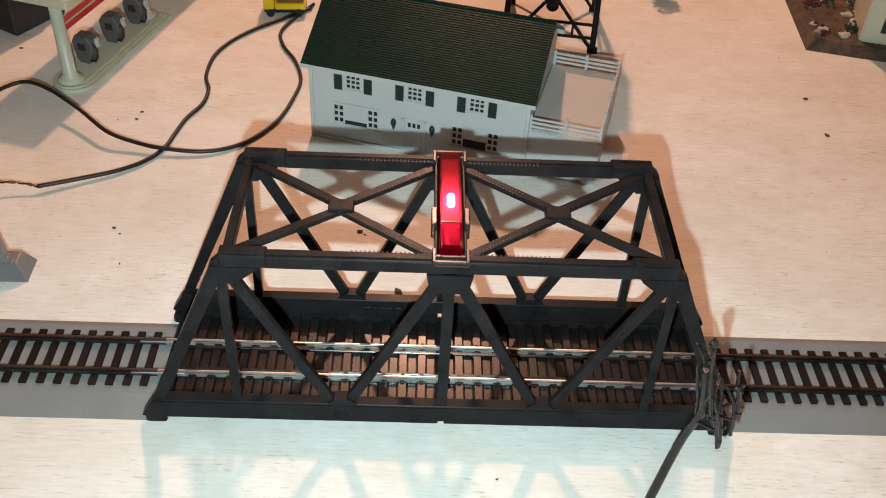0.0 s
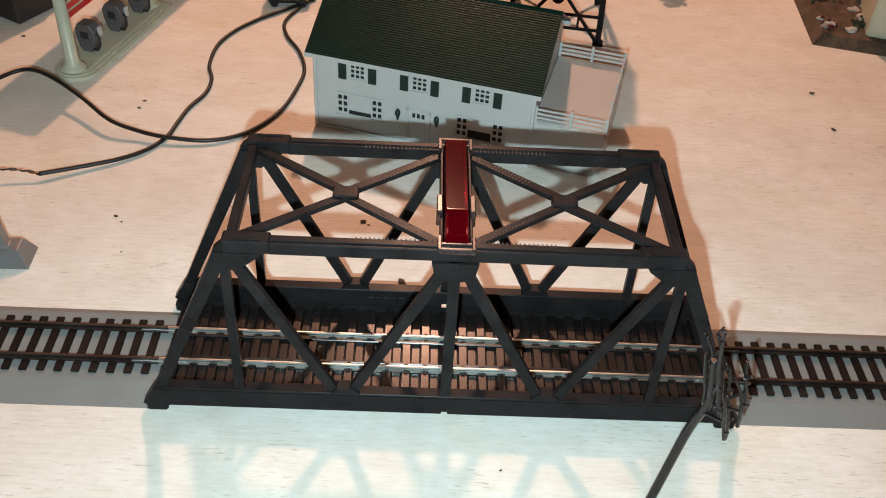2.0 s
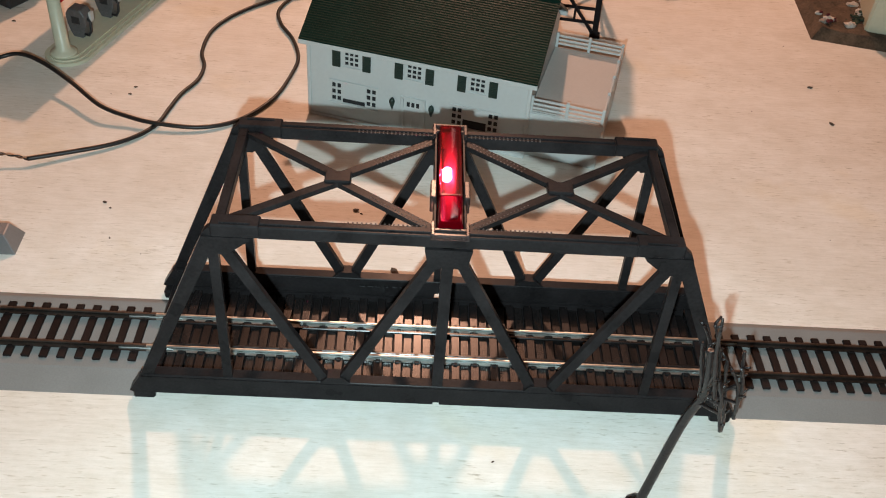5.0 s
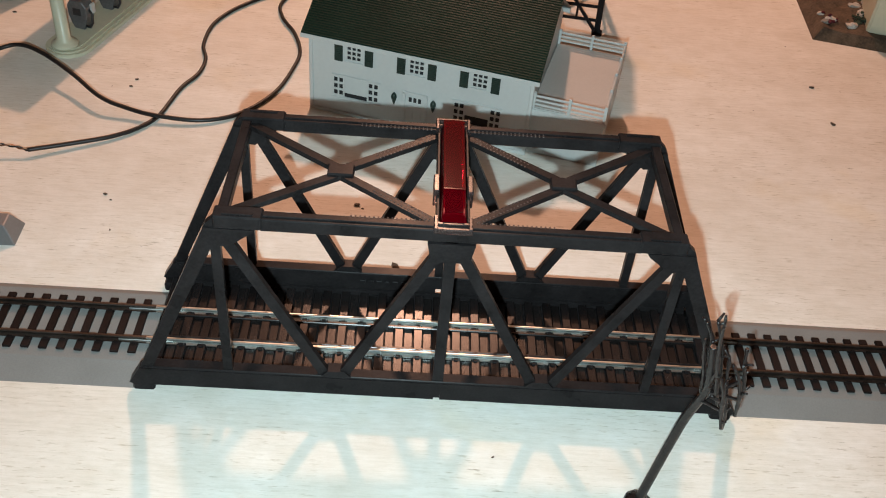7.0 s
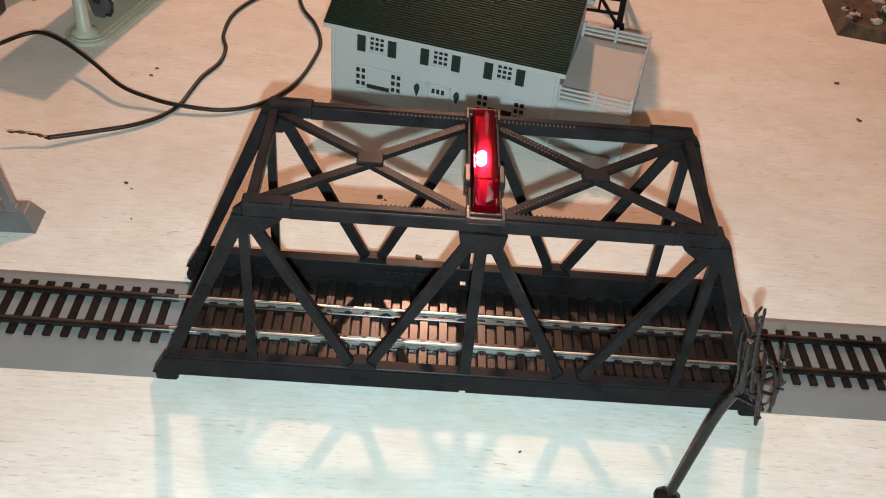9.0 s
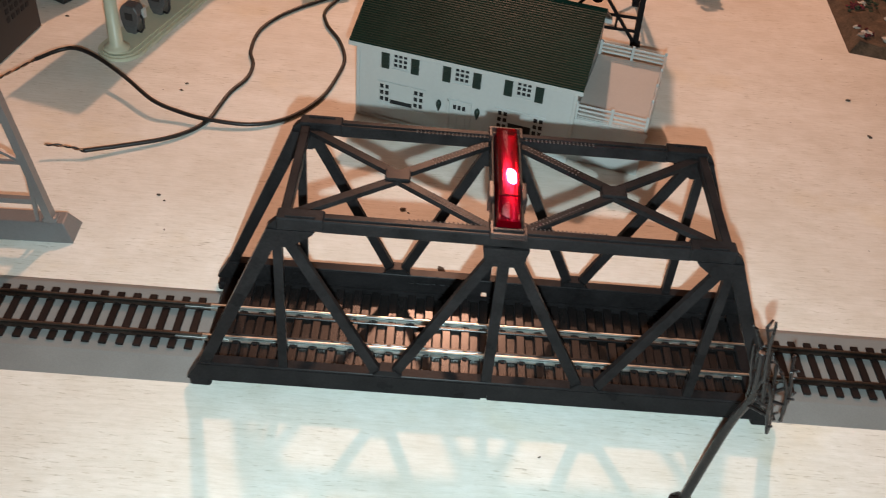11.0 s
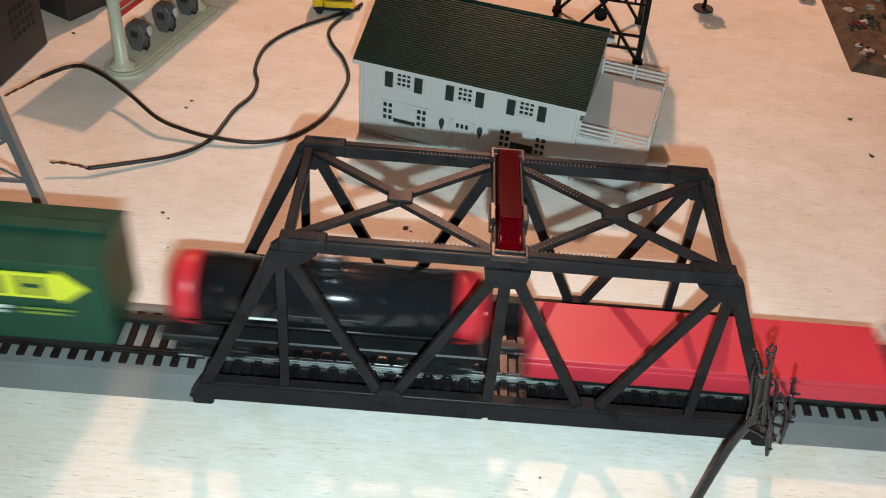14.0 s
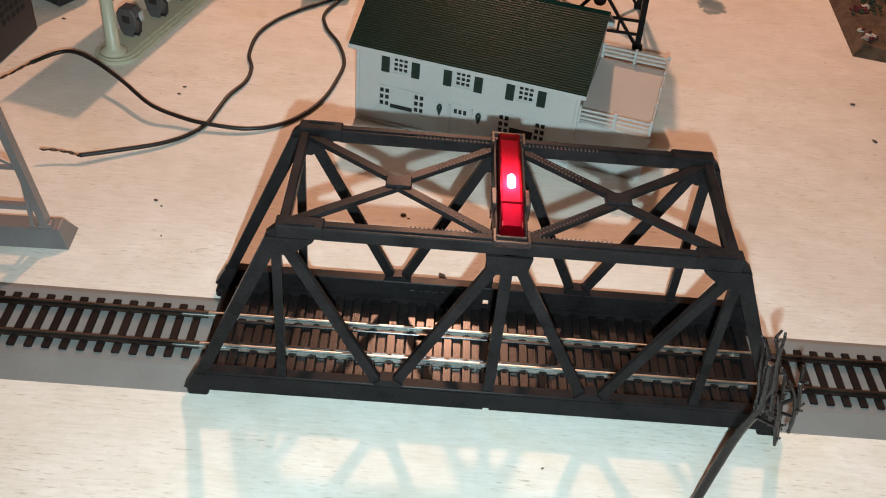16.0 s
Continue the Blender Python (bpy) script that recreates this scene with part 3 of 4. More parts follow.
        tube(bm, [(x, -0.6, 13.6), (x, -0.7, 15.4), (x, -0.9, 18.4), (x, -0.8, 19.6), (x, -0.6, 20.6)], [0.3, 0.9, 1.7, 1.3, 0.3], 6)
        part("lantern", bm, SHUTTER, h)
    # roof: stepped courses on both slopes, ridge, pale eaves
    y_eave, z_eave = -3.0, E + 1.6
    for side in (0, 1):
        bm = B()
        n = 34
        run, rise = D / 2 - y_eave, R - z_eave
        steps = [(y_eave, z_eave - 0.9)]
        for k in range(n):
            a, b = k / n, (k + 1.0) / n
            steps += [(y_eave + run * a, z_eave + rise * a + 0.32), (y_eave + run * b, z_eave + rise * b)]
        steps.append((D / 2, R - 1.5))
        prism(bm, [(D - y if side else y, z) for y, z in steps], -4.0, L + 3.4)
        slope = part("roof_slope", bm, ROOFGREEN, h)
        if side == 0:
            # single shingles lying on the stepped courses, each a little out of true
            rng = random.Random(11)
            bm = B()
            for k in range(n):
                a, b = k / n, (k + 1.0) / n
                x = -3.9 - (1.15 if k % 2 else 0.0)
                while x < L + 3.2:
                    w = 2.3 + rng.uniform(-0.15, 0.15)
                    l, r = max(-3.9, x + 0.12), min(L + 3.3, x + w - 0.12)
                    u, d = 0.17 + rng.uniform(0, 0.03), rng.uniform(-0.012, 0.012)
                    if r - l > 0.4:
                        lo = [(p, y_eave + run * a - 0.12, z_eave + rise * a + 0.30 + q) for p, q in ((l, 0), (r, 0), (r, u + d), (l, u - d))]
                        hi = [(p, y_eave + run * b - 0.05, z_eave + rise * b + 0.02 + q) for p, q in ((l, 0), (r, 0), (r, 0.10 + d), (l, 0.10 - d))]
                        v = [bm.verts.new(p) for p in lo + hi]
                        for f in ((0, 1, 2, 3), (3, 2, 6, 7), (0, 3, 7, 4), (1, 5, 6, 2)):
                            bm.faces.new([v[i] for i in f])
                    x += w
            part("shingle_layer", bm, ROOFGREEN, slope)
        y0, y1 = sorted((y_eave, y_eave + 1.2)) if not side else sorted((D - y_eave, D - y_eave - 1.2))
        part("eaves_trim", box(B(), -4.2, L + 3.6, y0 - 0.8, y1 - 1.4 if not side else y1, z_eave - 2.6, z_eave - 0.2, 0.2), HOUSEWHITE, h)
    part("ridge_cap", tube(B(), [(-4.1, D / 2, R), (L + 3.5, D / 2, R)], 0.9, 6), ROOFGREEN, h)
    # wing with a railed flat roof
    x0, x1, y0, y1, zf = L + 0.3, L + 37.5, 3.0, 73.0, 27.0
    wing = part("wing", box(B(), x0, x1, y0, y1, 0, zf - 0.4, 0.3), HOUSEWHITE, h)
    part("wing_roof", box(B(), x0 + 0.1, x1 - 1.2, y0 + 1.2, y1 - 1.2, zf - 0.4, zf, 0.1), DECKPINK, wing)
    part("wing_cornice", box(B(), x0, x1 + 0.9, y0 - 0.9, y0, zf - 3.2, zf - 0.6, 0.3), HOUSEWHITE, wing)
    for y in (y0 + 0.6, y1 - 0.6):
        for k in range(3):
            part("deck_rail", box(B(), x0, x1, y - 0.45, y + 0.45, zf + 1.4 + k * 2.4, zf + 2.5 + k * 2.4, 0.15), HOUSEWHITE, wing)
        for x in (x0 + 0.7, (x0 + x1) / 2, x1 - 0.7):
            part("deck_post", box(B(), x - 0.8, x + 0.8, y - 0.8, y + 0.8, zf - 0.2, zf + 8.6, 0.25), HOUSEWHITE, wing)
    for k in range(3):
        part("deck_rail", box(B(), x1 - 1.05, x1 - 0.15, y0, y1, zf + 1.4 + k * 2.4, zf + 2.5 + k * 2.4, 0.15), HOUSEWHITE, wing)
    for y in (y0 + 18, y0 + 35, y0 + 52):
        part("deck_post", box(B(), x1 - 1.4, x1, y - 0.8, y + 0.8, zf - 0.2, zf + 8.6, 0.25), HOUSEWHITE, wing)


house()

# ---- lattice towers ----


def lattice(parent, mat, base, top, height, levels, r, z0=0.0, cross=True):
    """Four tapering legs with rings and crossed braces between them."""
    def corner(k, t):
        sx, sy = ((-1, -1), (1, -1), (1, 1), (-1, 1))[k % 4]
        w = base[0] + (top[0] - base[0]) * t
        d = base[1] + (top[1] - base[1]) * t
        return (sx * w / 2, sy * d / 2, z0 + height * t)
    for k in range(4):
        part("leg", beam(B(), corner(k, 0), corner(k, 1), r * 2.2, r * 2.2), mat, parent)
        for n in range(levels):
            a, b = n / levels, (n + 1) / levels
            part("ring_bar", beam(B(), corner(k, b), corner(k + 1, b), r * 1.3, r * 1.3, (0, 0, 1)), mat, parent)
            if cross:
                part("brace", beam(B(), corner(k, a), corner(k + 1, b), r * 1.1, r * 1.1, (0, 0, 1)), mat, parent)
                part("brace", beam(B(), corner(k + 1, a), corner(k, b), r * 1.1, r * 1.1, (0, 0, 1)), mat, parent)


def black_tower():
    t = thing("lattice_tower", "black plastic lattice tower standing behind the house", "tower", (72, 303, 0), -8)
    lattice(t, BLACK, (56, 56), (52, 52), 69, 1, 1.6)
    for k in range(4):
        sx, sy = ((-1, -1), (1, -1), (1, 1), (-1, 1))[k]
        part("foot_pad", box(B(), sx * 28 - 3.2, sx * 28 + 3.2, sy * 28 - 3.2, sy * 28 + 3.2, 0, 2.0, 0.4), BLACK, t)
    for z in (8, 17):
        part("low_rail", box(B(), -27, 27, -28, -26.4, z, z + 1.6, 0.2), BLACK, t)
    for x in (-14, 0, 14):
        part("low_post", box(B(), x - 0.7, x + 0.7, -28, -26.4, 8, 17, 0.1), BLACK, t)
    for z in (38, 47):
        part("high_rail", box(B(), -26, 26, -27.6, -26.2, z, z + 1.4, 0.2), BLACK, t)
    for x in (-19, -9, 9, 19):
        part("high_post", box(B(), x - 0.6, x + 0.6, -27.6, -26.2, 38, 69, 0.1), BLACK, t)
    part("hub_plate", tube(B(), [(0, -27.2, 28), (0, -25.0, 28)], 4.0, 12), BLACK, t)
    part("cabin", box(B(), -29, 29, -26, 26, 69.5, 96, 1.0), BLACK, t)
    part("cabin_roof", box(B(), -30, 30, -27, 27, 96, 98.5, 0.8), BLACK, t)


def silver_mast():
    t = thing("signal_mast", "silver grey tapering lattice mast on a chamfered plinth", "mast", (-219, 52.5, 0), 1.5)
    bm = prism(B(), [(-35, 0), (35, 0), (30.5, 8.5), (-30.5, 8.5)], -4.2, 4.2, "y")
    for v in bm.verts:
        if v.co.z < 1:
            v.co.y *= 1.85
    bmesh.ops.bevel(bm, geom=bm.edges[:], offset=0.35, segments=1, affect="EDGES")
    part("plinth", bm, SILVER, t)

    def leg(sx, h, y=-1.6):
        return (sx * (25.0 - 0.165 * h), y, 8.3 + h)
    for sx in (-1, 1):
        part("leg", beam(B(), leg(sx, 0), leg(sx, 138), 4.6, 3.4), SILVER, t)
        part("foot_brace", beam(B(), (sx * 19.4, -2.4, 8.3), leg(sx, 31, -2.4), 1.6, 1.7), SILVER, t)
        part("leg_socket", box(B(), *sorted((sx * 21.5, sx * 28.0)), -4.0, 1.4, 8.3, 10.4, 0.5), SILVER, t)
    for h, w in ((10.5, 2.6), (31, 1.6), (53, 1.6), (76, 1.6), (99, 1.6), (122, 1.6)):
        part("rung", beam(B(), leg(-1, h), leg(1, h), w, w, (0, 0, 1)), SILVER, t)
    for h0, h1 in ((31, 53), (53, 76), (76, 99), (99, 122)):
        part("stay", beam(B(), leg(-1, h0, -1.0), leg(1, h1, -1.0), 1.1, 1.4, (0, 1, 0)), SILVER, t)
        part("stay", beam(B(), leg(1, h0, -2.3), leg(-1, h1, -2.3), 1.1, 1.4, (0, 1, 0)), SILVER, t)
    part("centre_stub", box(B(), -4.2, 1.6, -3.6, 1.0, 8.3, 19.5, 0.6), SILVER, t)
    part("cap_plate", box(B(), -5, 5, -5, 3, 145.5, 148, 0.6), SILVER, t)


black_tower()
silver_mast()

# ---- filling station canopy, dark sheds, garden plot and other things at the far edge ----


def filling_station():
    t = thing("filling_station", "cream model filling station canopy over a pump island", "station", (-211, 209, 0), -16.8)

    def slab(x, y0, y1, z0, z1):
        nose = [(x * math.cos(radians(a)), y0 + x * math.sin(radians(a))) for a in range(180, 361, 15)]
        return prism(B(), nose + [(x, y1), (-x, y1)], z0, z1, "z")
    part("island", slab(13.0, 6.0, 94, 0, 2.0), CREAM, t)
    part("island_kerb", slab(11.0, 5.5, 92, 2.0, 3.0), CREAM, t)
    part("island_step", slab(8.6, 5.0, 90, 3.0, 3.8), CREAM, t)
    for y in (2, 84):
        bm = B()
        tube(bm, [(0, y, 3.8), (0, y, 4.8), (0, y, 5.8), (0, y, 7.6), (0, y, 51)], [7.6, 7.4, 5.6, 3.9, 3.3], 20)
        part("column", bm, CREAM, t)
    part("sign_board", box(B(), -9.2, -8.4, 16, 90, 24.4, 34.2, 0.3), CREAM, t)
    for z0, z1 in ((25.0, 28.4), (30.0, 33.4)):
        part("red_stripe", box(B(), -8.4, -8.0, 16.5, 89.5, z0, z1), LOCORED, t)
    part("canopy", box(B(), -28, 12, -4, 172, 51, 58, 0.8), CREAM, t)
    part("canopy_rim", box(B(), -28.6, 12.6, -4.6, 172.6, 55.4, 57.2, 0.3), CREAM, t)


def fuel_pump(x, y):
    t = thing("fuel_pump", "charcoal grey fuel pump, wide above a narrow foot, on the island", "pump", (x, y, 3.8), -16.8, "pumps on the island")
    bm = prism(B(), [(-3.2, 0), (3.2, 0), (3.8, 3.5), (6.0, 8.0), (6.2, 13.5), (3.8, 17.4), (-3.8, 17.4), (-6.2, 13.5), (-6.0, 8.0), (-3.8, 3.5)], -4.0, 4.0, "y")
    bmesh.ops.bevel(bm, geom=bm.edges[:], offset=0.5, segments=1, affect="EDGES")
    body = part("pump_body", bm, PUMPGREY, t)
    part("pump_window", box(B(), -2.6, 2.6, -4.3, -3.9, 8.6, 13.0, 0.2), CHARCOAL, body)
    part("pump_hose", tube(B(), [(6, -1, 12), (8, -1.6, 10), (8.2, -2.4, 5), (6.4, -2.6, 2.0), (3.6, -2.6, 2.2)], 0.7, 8), CHARCOAL, t)
    part("pump_face", box(B(), 5.8, 7.4, 0.0, 3.6, 9.0, 15.0, 0.4), HOUSEWHITE, t, "pale side panel")


def dark_sheds():
    t = thing("vented_shed", "dark grey plastic shed with rows of vent holes", "shed", (-270, 184, 0), -9)
    part("shed_body", box(B(), -60, 0, 0, 52, 0, 46, 1.0), CHARCOAL, t)
    part("shed_roof", box(B(), -62, 2, -3, 56, 46, 49, 0.8), CHARCOAL, t)
    for k in range(5):
        for j in range(4):
            # vents are dark plates, their inner shade painted on
            part("vent_hole", box(B(), -0.2, 0.25, 20 + k * 5, 23 + k * 5, 18 + j * 5, 21 + j * 5), HOLE, t)
    t = thing("dark_box_car", "dark plastic box beside the filling station", "box", (-258, 262, 0), -30)
    part("box_body", box(B(), -50, 0, 0, 40, 0, 30, 1.2), CHARCOAL, t)
    part("box_lid", box(B(), -51, 1, -1, 41, 30, 33, 0.8), UNDER, t)


def garden():
    t = thing("garden_plot", "brown earth garden plot with stones and scattered shrubs", "garden", (236, 284, 0), 0)
    bm = B()
    n = 26
    grid = []
    for i in range(n + 1):
        row = []
        for j in range(n + 1):
            u, v = i / n, j / n
            x = u * 150 + v * 12
            y = v * 160 - u * 38
            z = 1.2 + 3.0 * max(0, noise.noise(Vector((x * 0.06, y * 0.06, 3)))) + 0.8 * noise.noise(Vector((x * 0.3, y * 0.3, 8)))
            row.append(bm.verts.new((x, y, 0.05 if i in (0, n) or j in (0, n) else z + 4.5)))
        grid.append(row)
    for i in range(n):
        for j in range(n):
            bm.faces.new((grid[i][j], grid[i + 1][j], grid[i + 1][j + 1], grid[i][j + 1]))
    part("earth", bm, DIRT, t)
    for k in range(46):
        u, v = random.uniform(0.05, 0.6), random.uniform(0.07, 0.7)
        x, y = u * 150 + v * 12, v * 160 - u * 38
        s = thing("garden_stone", "small pale stone on the garden plot", "stone", (236 + x, 284 + y, 5.4), 0, "stones on the plot")
        part("stone", lump(B(), (0, 0, 1), random.uniform(1.2, 3.6), (1.2, 0.9, 0.7), 0.3, 2), ROCK, s)
    for k in range(26):
        u, v = random.uniform(0.08, 0.6), random.uniform(0.06, 0.7)
        x, y = u * 150 + v * 12, v * 160 - u * 38
        s = thing("garden_shrub", "low dark shrub of clumped foliage" if k % 5 else "low dark red flowering shrub", "shrub", (236 + x, 284 + y, 5.2), 0, "shrubs on the plot")
        bm = B()
        for q in range(22):
            lump(bm, (random.gauss(0, 2.6), random.gauss(0, 2.6), abs(random.gauss(2, 1.6))), random.uniform(0.7, 1.5), (1, 1, 0.8), 0.35, 1)
        part("foliage", bm, LEAF if k % 5 else REDLEAF, s)
    # pale structure at the edge of the plot
    t = thing("garden_shed", "cream plastic shed at the edge of the garden plot", "shed", (269.5, 287.6, 4.6), -14)
    part("shed_wall", box(B(), 0, 70, 0, 50, 0, 34, 1.6), CREAM, t)
    for x in (11, 34):
        part("shed_window", box(B(), x, x + 13, -0.4, 0.3, 9, 21, 0.2), CHARCOAL, t)
    part("shed_roof", box(B(), -2, 72, -3, 53, 34, 37, 0.8), CHARCOAL, t)


def far_small_things():
    # yellow works vehicle where the cables meet
    t = thing("yellow_works_trolley", "small yellow works trolley with black wheels and brown load", "trolley", (-101, 310, 0), 4)
    part("chassis", box(B(), -12.5, 14, -7.5, 7.5, 2.2, 4.4, 0.5), UNDER, t)
    part("cab", box(B(), -13, -6, -8.2, 8.2, 4.4, 20, 0.9), YELLOW, t)
    part("bed", box(B(), -5.6, 14, -8.0, 8.0, 4.4, 8.6, 0.7), YELLOW, t)
    part("load", box(B(), -4.6, 13, -6.8, 6.8, 8.6, 12.5, 1.4), material("brown_load", (0.16, 0.07, 0.04), 0.7, vary=0.3), t)
    for x in (-8.5, 9.5):
        for y in (-7.8, 7.8):
            part("wheel", tube(B(), [(x, y - 0.9, 2.6), (x, y + 0.9, 2.6)], 2.6, 16), UNDER, t)
    # grey shrub on a disc foot
    t = thing("round_tree", "small dark grey tree on a round base", "tree", (152, 356, 0), 0)
    part("base_disc", tube(B(), [(0, 0, 0), (0, 0, 1.2)], 7, 20), CHARCOAL, t)
    part("trunk", tube(B(), [(0, 0, 1), (0.4, 0, 9), (0, 0.4, 18)], [1.6, 1.1, 0.8], 8), BARK, t)
    bm = B()
    for q in range(130):
        a, r = random.uniform(0, 6.28), random.uniform(0, 1) ** 0.6 * 8
        lump(bm, (r * math.cos(a), r * math.sin(a), 13 + random.uniform(0, 16)), random.uniform(1.0, 2.1), (1, 1, 0.8), 0.4, 1)
    part("crown", bm, LEAF, t)
    t = thing("pink_pebble", "rough pinkish pebble on the table", "pebble", (232, 385, 0), 0)
    part("pebble", lump(B(), (0, 0, 3), 5.5, (1.2, 0.9, 0.7), 0.35, 2), material("pink_stone", (0.5, 0.26, 0.19), 0.8, vary=0.3), t)


filling_station()
for x, y in ((-206, 232), (-197, 257), (-189, 281)):
    fuel_pump(x, y)
dark_sheds()
garden()
far_small_things()

# ---- cables ----


def smooth(pts, n=10):
    pts = [Vector(p) for p in pts]
    out = []
    for i in range(len(pts) - 1):
        p0, p1, p2, p3 = pts[max(i - 1, 0)], pts[i], pts[i + 1], pts[min(i + 2, len(pts) - 1)]
        for k in range(n):
            t = k / n
            out.append(0.5 * ((2 * p1) + (p2 - p0) * t + (2 * p0 - 5 * p1 + 4 * p2 - p3) * t * t + (3 * p1 - p0 - 3 * p2 + p3) * t ** 3))
    return out + [pts[-1]]


def cables():
    for pts, end in CABLES:
        t = thing("power_cable", "black round power cable curling over the table top", "cable", group="cables on the table")
        part("sheath", tube(B(), smooth(pts), 1.12, 10), CABLE, t)
        if end:
            for k in range(2):
                line = smooth(end, 14)
                w = []
                for i, p in enumerate(line):
                    a = i * 0.55 + k * math.pi
                    w.append(p + Vector((0, math.cos(a), math.sin(a))) * 0.45)
                part("bare_wire", tube(B(), w, 0.42, 6), (COPPER, CABLE)[k], t)


CABLES = [
    ([(-245.7, 181.4, 10.0), (-235.6, 191.5, 11.0), (-226.3, 192.9, 12.0), (-213.3, 187.0, 11.0), (-194.8, 172.8, 9.0), (-175.9, 155.6, 7.0), (-160.6, 150.3, 4.5), (-145.7, 147.1, 3.4), (-122.9, 147.5, 2.0), (-104.4, 157.7, 1.3), (-89.6, 179.8, 1.3), (-82.8, 207.1, 1.3), (-81.6, 224.6, 1.3), (-87.2, 244.8, 1.3), (-96.9, 264.0, 1.3), (-98.8, 284.0, 1.3), (-83.0, 318.0, 1.3)], [(-245.7, 181.4, 10.0), (-251.0, 168.7, 11.0), (-255.2, 155.5, 13.0)]),
    ([(-84.0, 312.0, 1.3), (-107.6, 290.1, 1.3), (-116.8, 281.1, 1.3), (-128.1, 266.2, 1.3), (-135.7, 247.6, 1.3), (-136.6, 224.3, 1.3), (-132.6, 209.2, 1.3), (-133.2, 194.1, 1.3), (-139.3, 178.8, 1.3), (-142.4, 164.5, 1.3), (-145.4, 150.3, 1.3), (-152.4, 138.4, 1.5), (-164.0, 128.6, 1.8), (-180.8, 119.8, 2.5), (-199.0, 111.0, 3.5)], [(-199.0, 111.0, 3.5), (-207.5, 111.6, 5.0), (-217.5, 110.4, 6.0)]),
]
cables()

# ---- the bare tree that stands in front of the bridge ----


def bare_tree():
    t = thing("bare_tree", "dark bare model tree with stubby upright branches", "tree", (72.3, -70.5, 0))
    pts = [(0.0, 0.0, 0.0), (8.2, 5.5, 38.0), (11.4, 3.9, 56.0), (10.4, 3.0, 66.0), (8.6, 3.6, 78.0)]
    bm = B()
    lump(bm, (0, 0, 0.9), 5.0, (1, 1, 0.45), 0.12, 2)
    for v in bm.verts:
        v.co.z = max(0.0, v.co.z)
    part("root_base", bm, BARK, t)
    line = smooth(pts, 6)
    n = len(line)
    part("trunk", tube(B(), line, [1.8 - 0.8 * i / n for i in range(n)], 8), BARK, t)
    rng = random.Random(5)
    # upright stubby limbs: how far out along x and y the low tip hangs, its height, and the height of the top
    for dx, dy, low, top in ((22, 4.5, 38, 72), (23.5, 3, 47, 70), (24.5, 5, 54, 76), (19, 8, 44, 84), (14, 1, 58, 92), (11, 6, 54, 79), (16, 9, 50, 75), (18, -2, 46, 69), (13, 10, 60, 82)):
        lean = -0.21 * (top - low)
        tip = Vector((dx, dy, low))
        b = smooth([tip, tip + Vector((lean * 0.3 + rng.uniform(-0.6, 0.6), rng.uniform(-0.6, 0.6), (top - low) * 0.35)), tip + Vector((lean * 0.7 + rng.uniform(-0.6, 0.6), rng.uniform(-0.6, 0.6), (top - low) * 0.7)), tip + Vector((lean + rng.uniform(-1.5, 1.5), rng.uniform(-1, 1), top - low))], 5)
        m = len(b)
        part("branch", tube(B(), b, [0.78 - 0.45 * abs(i / m - 0.35) + rng.uniform(-0.2, 0.2) for i in range(m)], 7), BARK, t)
        part("branch_joint", tube(B(), [Vector((10.8, 3.8, 54 + rng.uniform(-2, 4))), b[m // 3], b[m // 3 + 1]], [0.8, 0.6, 0.4], 7), BARK, t)
        for q in range(4):
            c = b[rng.randrange(2, m)]
            part("twig", tube(B(), [c, c + Vector((rng.uniform(-2, 2), rng.uniform(-2, 2), rng.uniform(0.6, 2.4)))], [0.55, 0.4], 6), BARK, t)


bare_tree()

# ---- bits of dirt on the table ----


def debris():
    spots = [(218.2, 224.1, 1.3), (219.8, 185.8, 1.2), (-155.5, 84.8, 0.9), (-152, 81, 0.6), (-38.6, 88.3, 1.2), (-18.7, 45.7, 1.9), (-165, 185.2, 0.8), (-166.4, 177.8, 0.8), (-251.6, 249.3, 0.9), (-36, 86, 0.5), (-147, 60, 0.5), (112.7, 58.0, 0.5), (21.5, -53.9, 0.5)]
    rng = random.Random(3)
    for k in range(10):
        spots.append((rng.uniform(-190, 250), rng.choice((rng.uniform(-80, -36), rng.uniform(40, 330))), rng.uniform(0.2, 0.36)))
    for x, y, r in spots:
        if -75 < x < 100 and 120 < y < 250:
            continue
        t = thing("dirt_crumb", "tiny dark crumb of dirt lying on the table", "crumb", (x, y, 0), rng.uniform(0, 180), "crumbs on the table")
        part("crumb", lump(B(), (0, 0, r * 0.45), r, (1.4, 0.8, 0.5), 0.35, 1), CHIP, t)


debris()

